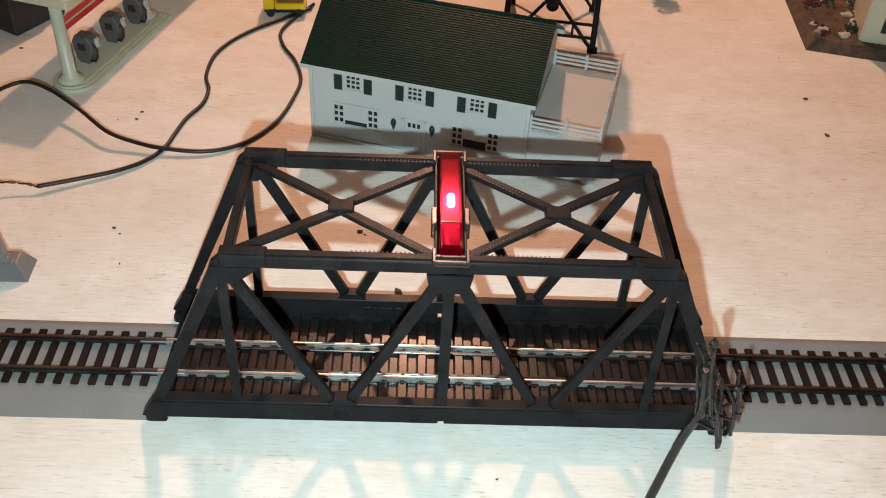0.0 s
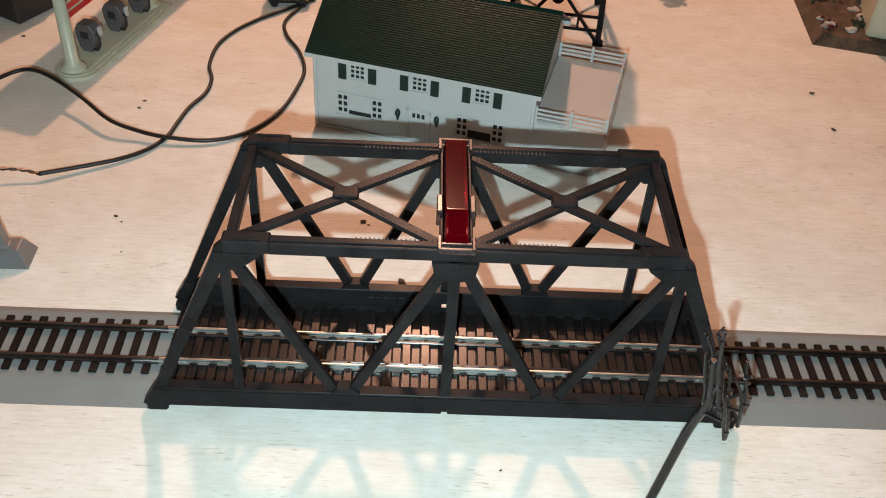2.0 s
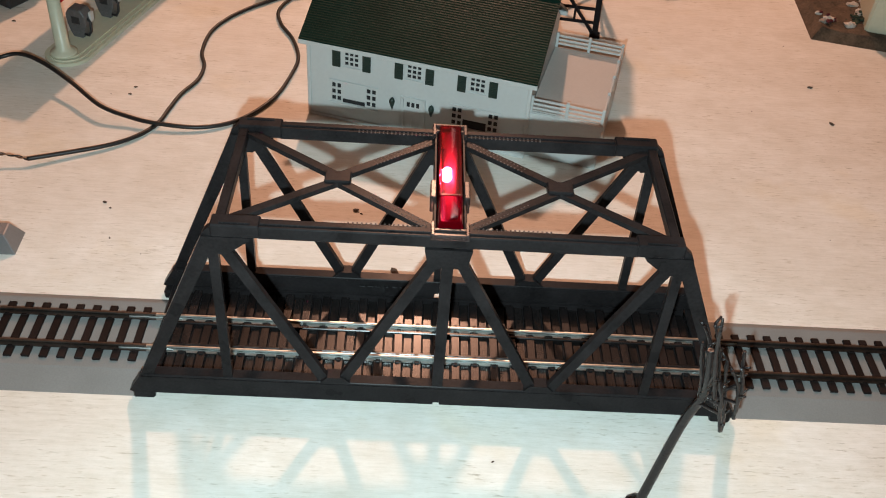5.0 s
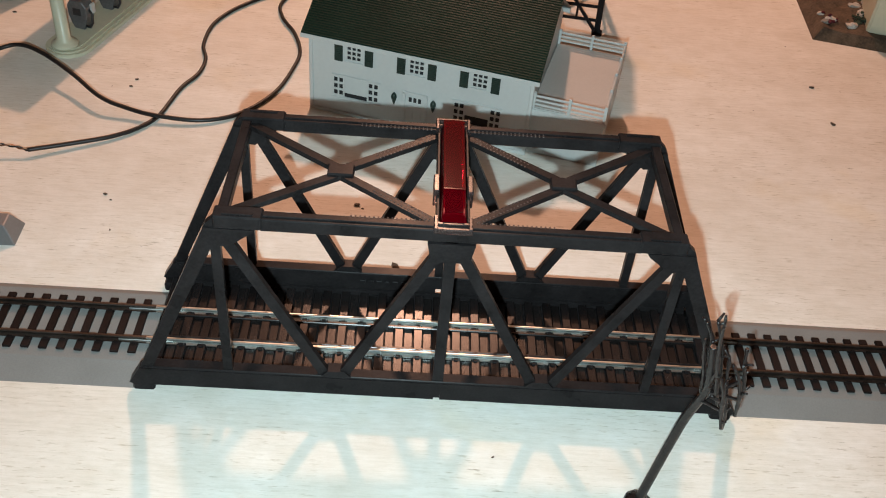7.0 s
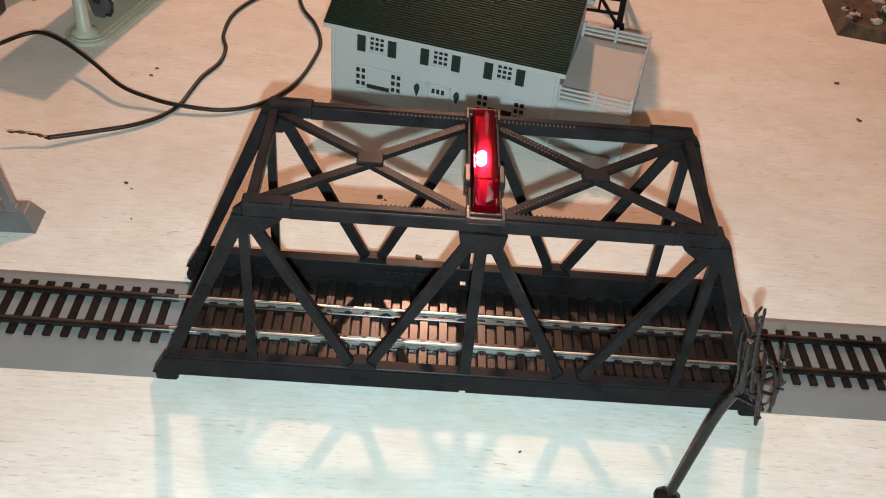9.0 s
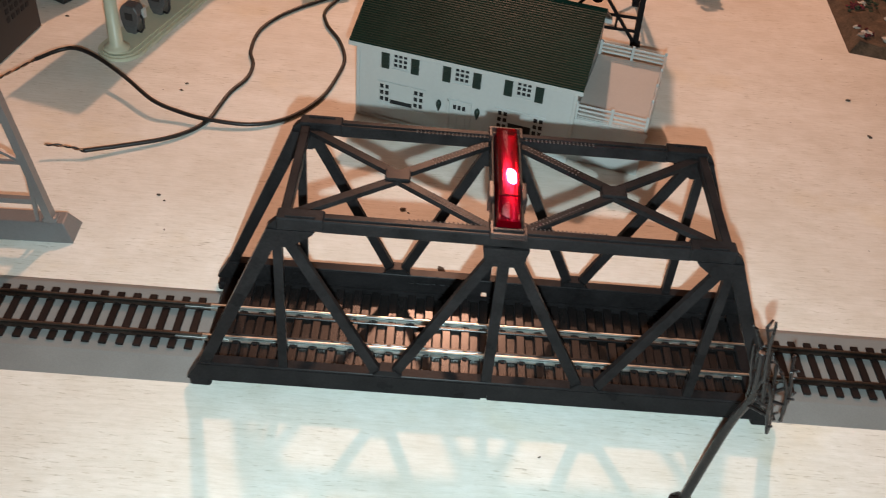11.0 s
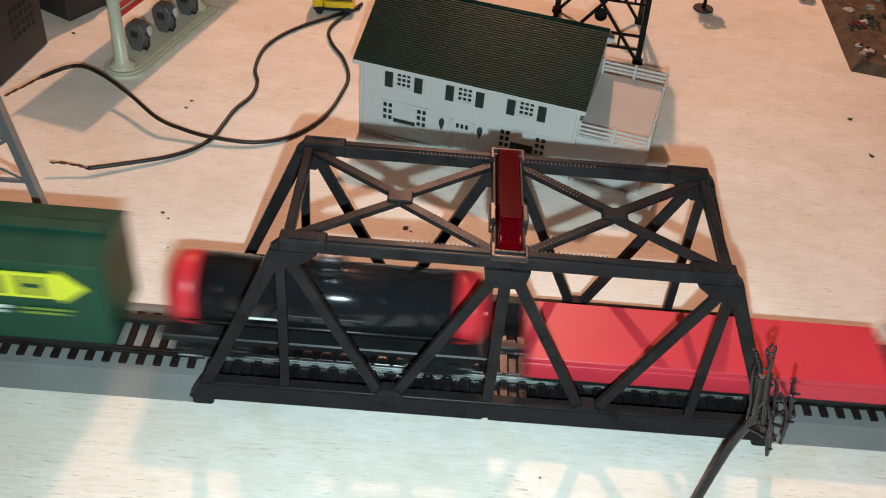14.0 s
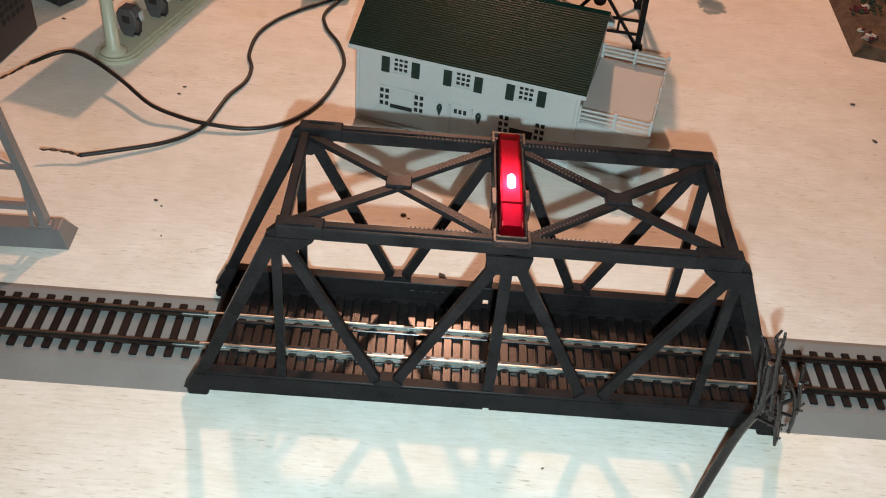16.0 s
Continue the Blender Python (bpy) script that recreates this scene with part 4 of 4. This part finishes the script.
# ---- the train ----


def truck(parent, x, spread=11.0, r=5.2):
    """A four-wheel truck under a car, at x along it."""
    bm = B()
    for s in (-1, 1):
        prism(bm, [(x - spread - 3, 11.5), (x + spread + 3, 11.5), (x + spread + 1, 9.5), (x + 5, 7.5), (x - 5, 7.5), (x - spread - 1, 9.5)], *sorted((s * 10.5, s * 12.6)), "y")
        for d in (-1, 1):
            box(bm, x + d * spread - 2, x + d * spread + 2, *sorted((s * 12.4, s * 13.6)), 9, 13, 0.5)
    box(bm, x - 4, x + 4, -10.6, 10.6, 11, 14.5, 0.5)
    tr = part("truck_frame", bm, UNDER, parent)
    for d in (-1, 1):
        part("axle", tube(B(), [(x + d * spread, -10.4, 5.7 + r), (x + d * spread, 10.4, 5.7 + r)], 1.0, 8), STEEL, tr)
        for s in (-1, 1):
            part("wheel", tube(B(), [(x + d * spread, s * 7.3, 5.7 + r), (x + d * spread, s * 7.8, 5.7 + r), (x + d * spread, s * 7.9, 5.7 + r), (x + d * spread, s * 9.9, 5.7 + r)], [r + 0.7, r + 0.7, r, r], 18), STEEL, tr)


def coupler(parent, x, s):
    bm = beam(B(), (x, 0, 13.5), (x + s * 7, 0, 13.5), 3, 2.4)
    box(bm, *sorted((x + s * 6, x + s * 9.5)), -2.4, 2.4, 11.6, 15.4, 0.5)
    part("coupler", bm, UNDER, parent)


def car(name, label, category):
    return thing(name, label, category)


def locomotive():
    c = car("diesel_locomotive", "blue and yellow diesel locomotive with red stripes, running long hood first", "locomotive")
    x0, x1 = 0.0, 151.0
    part("frame", box(B(), 3, 148, -15.5, 15.5, 15.5, 20.0, 0.6), UNDER, c)
    part("fuel_tank", box(B(), 56, 96, -13.5, 13.5, 8.5, 15.6, 1.5), UNDER, c)
    for x in (30, 121):
        truck(c, x, 13)
    for x, s in ((2, -1), (149, 1)):
        coupler(c, x, s)
    hw = 14.6
    # bands of the long hood from the sill up
    bands = ((19.9, 22.2, LOCORED, "red_stripe"), (22.2, 26.8, LOCOGREY, "grey_band"), (26.8, 36.6, LOCOYELLOW, "yellow_band"), (36.6, 39.4, LOCORED, "red_stripe"))
    for z0, z1, m, n in bands:
        part(n, box(B(), 15, 116, -hw, hw, z0, z1), m, c)
    roof = prism(B(), [(-hw, 39.4), (hw, 39.4), (hw - 0.6, 50), (hw - 3.5, 55), (hw - 7, 56.6), (-hw + 7, 56.6), (-hw + 3.5, 55), (-hw + 0.6, 50)], 15, 101)
    part("hood", roof, LOCOBLUE, c)
    part("low_hood", prism(B(), [(-hw, 39.4), (hw, 39.4), (hw - 0.6, 46), (hw - 4, 49.5), (-hw + 4, 49.5), (-hw + 0.6, 46)], 101, 116), LOCOBLUE, c)
    for x in (57, 86):
        part("roof_fan", box(B(), x - 4, x + 4, -9, 2, 56.0, 57.8, 0.5), GLASSGREY, c)
    for k in range(9):
        part("side_louvre", box(B(), 24 + k * 9.5, 30 + k * 9.5, -hw - 0.15, -hw + 0.2, 44.5, 49.0, 0.1), LOCOBLUE, c)
    part("round_emblem", tube(B(), [(42, -hw + 0.1, 32), (42, -hw - 0.25, 32)], 3.6, 18), DARKPRINT, c)
    for x0b, x1b in ((46, 67), (72, 92)):
        part("name_bar", box(B(), x0b, x1b, -hw - 0.2, -hw + 0.1, 30.4, 33.4, 0.1), DARKPRINT, c)
    # nose end of the long hood and its pilot
    part("hood_end", box(B(), 8, 15, -9, 9, 20, 44, 1.5), GLASSGREY, c)
    part("end_number_board", box(B(), 7.6, 8.2, -7, 7, 30, 40, 0.3), LOCORED, c)
    # cab and short hood
    part("cab_wall", box(B(), 116, 137, -15.4, 15.4, 19.9, 36.8, 0.5), LOCOYELLOW, c)
    part("cab_stripe", box(B(), 115.9, 137.1, -15.5, 15.5, 36.8, 39.0, 0.3), LOCORED, c)
    part("cab_top", prism(B(), [(-15.4, 39.0), (15.4, 39.0), (15.4, 54), (11, 59.5), (-11, 59.5), (-15.4, 54)], 116, 137), LOCOBLUE, c)
    for k in range(2):
        part("cab_window", box(B(), 118.5 + k * 9.2, 125.5 + k * 9.2, -15.7, -15.2, 41.5, 48.5, 0.3), GLASSGREY, c)
    for k in range(5):
        part("cab_bar", box(B(), 119, 134, -15.6, -15.3, 22.5 + k * 2.5, 23.4 + k * 2.5), SIGNYELLOW, c)
    part("short_hood", box(B(), 137, 144, -9, 9, 20, 34, 1.5), LOCOYELLOW, c)
    for x, s in ((0.5, -1), (150.5, 1)):
        bm = box(B(), *sorted((x, x - s * 12)), -15.6, 15.6, 12.5, 23.2, 0.8)
        pilot = part("pilot", bm, LOCOYELLOW, c)
        part("walkway", box(B(), *sorted((x - s * 0.2, x - s * 12.2)), -15.4, 15.4, 23.3, 23.9, 0.1), UNDER, pilot)
        for k in range(3):
            part("step", box(B(), *sorted((x - s * 3, x - s * 9)), -15.9, -15.4, 14.2 + k * 3.2, 15.4 + k * 3.2), UNDER, pilot)
    for s in (-1, 1):
        for k in range(11):
            x = 14 + k * 11.5
            if not 114 < x < 139:
                part("handrail_post", tube(B(), [(x, s * 15.3, 19.5), (x, s * 15.3, 31)], 0.2, 6), UNDER, c)
    return c


def boxcar():
    c = car("green_boxcar", "dark green boxcar with a lime yellow arrow sign on its side", "boxcar")
    L = 146.0
    hw = 16.5
    part("body", box(B(), 0, L, -hw, hw, 14.5, 55.0, 0.6), BOXGREEN, c)
    roof = prism(B(), [(-hw - 0.5, 54.6), (hw + 0.5, 54.6), (hw + 0.5, 55.6), (0, 59.0), (-hw - 0.5, 55.6)], -0.5, L + 0.5)
    part("roof", roof, BOXROOF, c)
    for k in range(13):
        part("roof_rib", prism(B(), [(-hw, 55.5), (0, 59.0), (hw, 55.5), (hw, 56.1), (0, 59.6), (-hw, 56.1)], 5 + k * 11.4, 6.2 + k * 11.4), BOXROOF, c)
    part("running_board", box(B(), 2, L - 2, -3.0, 3.0, 59.6, 60.5, 0.2), BOXROOF, c)
    for s in (-1, 1):
        for k in range(2):
            part("side_door", box(B(), 48 + k * 26, 73 + k * 26, *sorted((s * hw, s * (hw + 0.7))), 17, 52, 0.3), BOXGREEN, c)
        for k in range(10):
            x = 5 + k * 15.2
            if not 44 < x < 102:
                part("side_rib", box(B(), x, x + 1.3, *sorted((s * hw, s * (hw + 0.45))), 16, 53, 0.2), BOXGREEN, c)
    y0, y1 = -hw - 1.0, -hw - 0.4
    sign = part("arrow_sign", prism(B(), [(5, 44.0), (15, 52.4), (15, 50.4), (129, 50.4), (129, 52.4), (139, 44.0), (129, 36.0), (129, 38.0), (15, 38.0), (15, 36.0)], y0, y1, "y"), SIGNYELLOW, c)
    part("sign_gap", box(B(), 71.0, 75.0, y0 - 0.15, y0 + 0.05, 37.8, 50.6), BOXGREEN, sign)
    for k in range(7):
        x = 18 + k * 15.8 + (1.2 if k > 3 else -1.2 if k == 3 else 0)
        bm = B()
        box(bm, x, x + 2.8, y0 - 0.2, y0 + 0.05, 39.4, 49.0)
        box(bm, x + 6.4, x + 9.2, y0 - 0.2, y0 + 0.05, 39.4, 49.0)
        box(bm, x + 2.8, x + 6.4, y0 - 0.2, y0 + 0.05, 43.4, 45.2)
        if k % 2:
            box(bm, x + 2.8, x + 6.4, y0 - 0.2, y0 + 0.05, 39.4, 41.0)
        part("sign_bar", bm, BOXGREEN, sign)
    prints = ((9, 24, 33.0, 33.7, PALEPRINT), (9, 24, 30.8, 31.5, PALEPRINT), (9, 22, 28.6, 29.3, PALEPRINT), (33, 58, 31, 34.0, WHITEPRINT), (70, 83, 31.0, 32.2, LOCORED), (70, 83, 28.4, 29.6, LOCORED),
              (70, 83, 29.7, 30.8, WHITEPRINT), (70, 76, 30.9, 33.5, BLUEPRINT), (88, 108, 31.6, 32.8, WHITEPRINT), (88, 106, 29.2, 30.2, WHITEPRINT), (112, 132, 31.8, 32.5, PALEPRINT), (112, 130, 29.6, 30.3, PALEPRINT), (48, 56, 24.6, 27.4, PALEPRINT))
    for x0, x1, z0, z1, m in prints:
        part("small_print_bar", box(B(), x0, x1, y0, y1, z0, z1), m, c)
    for x in (21, L - 21):
        truck(c, x)
    part("underframe", box(B(), 2, L - 2, -13.5, 13.5, 10.2, 14.6, 0.5), UNDER, c)
    for x, s in ((0, -1), (L, 1)):
        coupler(c, x, s)
    return c


def tank_car():
    c = car("black_tank_car", "gloss black tank car with red painted ends", "tank car")
    L, z, r = 126.0, 34.0, 14.6
    part("barrel", tube(B(), [(13, 0, z), (L - 13, 0, z)], r, 40), TANKBLACK, c)
    for s in (0, 1):
        xs = [13, 8, 4, 1.6, 0.4]
        rs = [r + 0.15, r + 0.15, r - 0.6, r - 3.5, r - 8]
        pts = [((x if not s else L - x), 0, z) for x in xs]
        part("red_end", tube(B(), pts, rs, 40), TANKRED, c)
    for x in (20, 43, 83, 106):
        part("band", tube(B(), [(x, 0, z), (x + 1.2, 0, z)], r + 0.25, 40), TANKBLACK, c)
    dome = part("dome", tube(B(), [(63, 0, z + r - 1.5), (63, 0, z + r + 4), (63, 0, z + r + 5.4), (63, 0, z + r + 5.8)], [6.5, 6.5, 5.4, 2], 24), TANKBLACK, c)
    part("dome_hatch", tube(B(), [(63, 0, z + r + 5.5), (63, 0, z + r + 7.2)], 3.0, 16), SILVER, dome)
    part("walkway", box(B(), 48, 78, -16.5, 16.5, z + 3.0, z + 4.0, 0.2), UNDER, c)
    for s in (-1, 1):
        part("handrail", tube(B(), [(8, s * 15.6, z - 3), (L - 8, s * 15.6, z - 3)], 0.5, 8), STEEL, c)
        for k in range(6):
            x = 10 + k * 21
            part("handrail_stay", tube(B(), [(x, s * 14.0, z - 3), (x, s * 15.7, z - 3)], 0.4, 6), STEEL, c)
    bm = box(B(), -3, L + 3, -12, 12, 14.5, 18.0, 0.6)
    for x in (16, L - 16):
        box(bm, x - 5, x + 5, -10, 10, 17.5, 24, 0.6)
    part("underframe", bm, UNDER, c)
    part("dashes", box(B(), 30, 46, -r - 0.3, -r + 0.2, 33, 34), WHITEPRINT, c)
    for x in (18, L - 18):
        truck(c, x)
    for x, s in ((-3, -1), (L + 3, 1)):
        coupler(c, x, s)
    return c


def red_gondola():
    c = car("red_gondola", "low bright red freight car with a flat smooth cover", "freight car")
    L, hw = 146.0, 16.8
    part("body", box(B(), 0, L, -hw, hw, 14.5, 22.6, 0.3), HOPRED, c)
    part("cover", box(B(), 0.4, L - 0.4, -hw + 0.2, hw - 0.2, 22.5, 25.4, 0.4), HOPRED, c)
    for k in range(12):
        for s in (-1, 1):
            part("side_rib", box(B(), 5 + k * 12.2, 6.6 + k * 12.2, *sorted((s * hw, s * (hw + 0.7))), 15, 22, 0.2), HOPRED, c)
    part("underframe", box(B(), 1, L - 1, -14.5, 14.5, 10.0, 14.6, 0.5), UNDER, c)
    for x in (20, L - 20):
        truck(c, x)
    for x, s in ((0, -1), (L, 1)):
        coupler(c, x, s)
    return c


def caboose():
    c = car("orange_caboose", "orange caboose with black roof, cupola and white emblem", "caboose")
    L, hw = 107.0, 15.5
    part("body", box(B(), -3, L - 3, -hw, hw, 16, 41.5, 0.5), CABORANGE, c)
    part("yellow_line", box(B(), -3.2, L - 2.8, -hw - 0.3, hw + 0.3, 41.0, 42.2), YELLOW, c)
    part("sill_line", box(B(), -3, L - 3, -hw - 0.25, -hw + 0.1, 16.4, 17.2), YELLOW, c)
    part("roof", prism(B(), [(-hw - 1.2, 42.2), (hw + 1.2, 42.2), (hw + 1.2, 43.4), (6, 47.2), (-6, 47.2), (-hw - 1.2, 43.4)], -13, L + 12), CABROOF, c)
    cu = part("cupola", box(B(), 37, 66, -hw - 1.35, hw + 1.35, 37.0, 48.6, 0.4), CABORANGE, c)
    part("cupola_roof", prism(B(), [(-hw - 2.2, 48.5), (hw + 2.2, 48.5), (hw + 2.2, 49.6), (6, 53.4), (-6, 53.4), (-hw - 2.2, 49.6)], 35.5, 67.5), CUPOLAROOF, cu)
    for s in (-1, 1):
        for x in (42.0, 52.0):
            part("cupola_window", box(B(), x, x + 9.0, *sorted((s * (hw + 1.2), s * (hw + 1.65))), 42.6, 46.8, 0.2), CHARCOAL, cu)
        for x in (6, 33, 92):
            part("side_window", box(B(), x, x + 6, *sorted((s * (hw - 0.3), s * (hw + 0.3))), 29, 33.5, 0.2), SHUTTER, c)
    # emblem: an open white ring; smaller emblem and print bars
    bm = B()
    ring = []
    for k in range(15):
        a = radians(50 + k * 260 / 14)
        ring.append([(81.0 + q * 1.15 * math.cos(a), 29 + q * 0.95 * math.sin(a)) for q in (8.2, 4.2)])
    for (a, b), (d, e) in zip(ring, ring[1:]):
        prism(bm, [a, d, e, b], -hw - 0.45, -hw + 0.1, "y")
    part("round_emblem", bm, WHITEPRINT, c)
    bm = B()
    tube(bm, [(26, -hw + 0.1, 30), (26, -hw - 0.35, 30)], 4.2, 20)
    part("small_emblem", bm, WHITEPRINT, c)
    for x0, x1, z in ((21, 31, 23.5), (43, 59, 34.2), (44, 60, 31.6), (76, 86, 20)):
        part("print_bar", box(B(), x0, x1, -hw - 0.35, -hw + 0.1, z, z + 1.1), WHITEPRINT, c)
    # end platforms with railings and ladders
    for s, x in ((-1, -3.0), (1, L)):
        a, b = sorted((x, x + s * 12))
        part("end_platform", box(B(), a, b, -15, 15, 15.5, 17.5, 0.3), UNDER, c)
        bm = B()
        for y in (-14, -7, 7, 14):
            tube(bm, [(x + s * 11, y, 17), (x + s * 11, y, 30)], 0.55, 6)
        tube(bm, [(x + s * 11, -14, 30), (x + s * 11, -7, 30)], 0.55, 6)
        tube(bm, [(x + s * 11, 7, 30), (x + s * 11, 14, 30)], 0.55, 6)
        part("end_railing", bm, SILVER, c)
        bm = box(B(), *sorted((x + s * 5, x + s * 11)), -15.4, -14.6, 17.5, 33, 0.2)
        part("end_panel", bm, GLASSGREY, c)
    part("underframe", box(B(), -11, L + 11, -8, 8, 11, 16, 0.5), UNDER, c)
    for x in (16, L - 16):
        truck(c, x, 9)
    for x, s in ((-12, -1), (L + 12, 1)):
        coupler(c, x, s)
    return c


TRAIN = [(locomotive(), 0.0), (boxcar(), 168.0), (tank_car(), 333.0), (red_gondola(), 475.4), (caboose(), 638.7)]

# ---- what moves ----


def motions():
    def front(t):
        u = t - 12.5
        return -94.4 - 233.5 * u - 7.0 * u * u
    for ob, offset in TRAIN:
        walk(ob, [(k * 0.5, pose((front(k * 0.5) + offset) * MM, 0, 0)) for k in range(33)])
    # the beacon flashes by turning its added strip: face up while lit, face down while dark
    rows, side, step = [], 0, 1.0 / 30
    flips = []
    for k in range(-1, 28):
        on = 0.395 + 0.5735 * k
        flips += [on - (0.06 if k == 22 else 0), on + 0.30 + (0.06 if k in (5, 12, 18, 25) else 0)]
    angle = 180.0
    rows.append((0.0, angle))
    for i, at in enumerate(flips):
        f0 = round(at * 30 - (2.9 if i % 2 else 1.6)) / 30
        goal = angle + 180.0
        if f0 < 0.02:
            if at + 0.03 < 0:
                angle = goal
                rows = [(0.0, angle)]
            continue
        if f0 + 3 * step > 16.0:
            break
        for j in range(4):
            rows.append((f0 + j * step, angle + 60.0 * j))
        angle = goal
    rows.append((16.0, angle))
    walk(ROTOR, [(t, pose(0, 0, 90.3 * MM, 0, a, 0)) for t, a in rows])


motions()
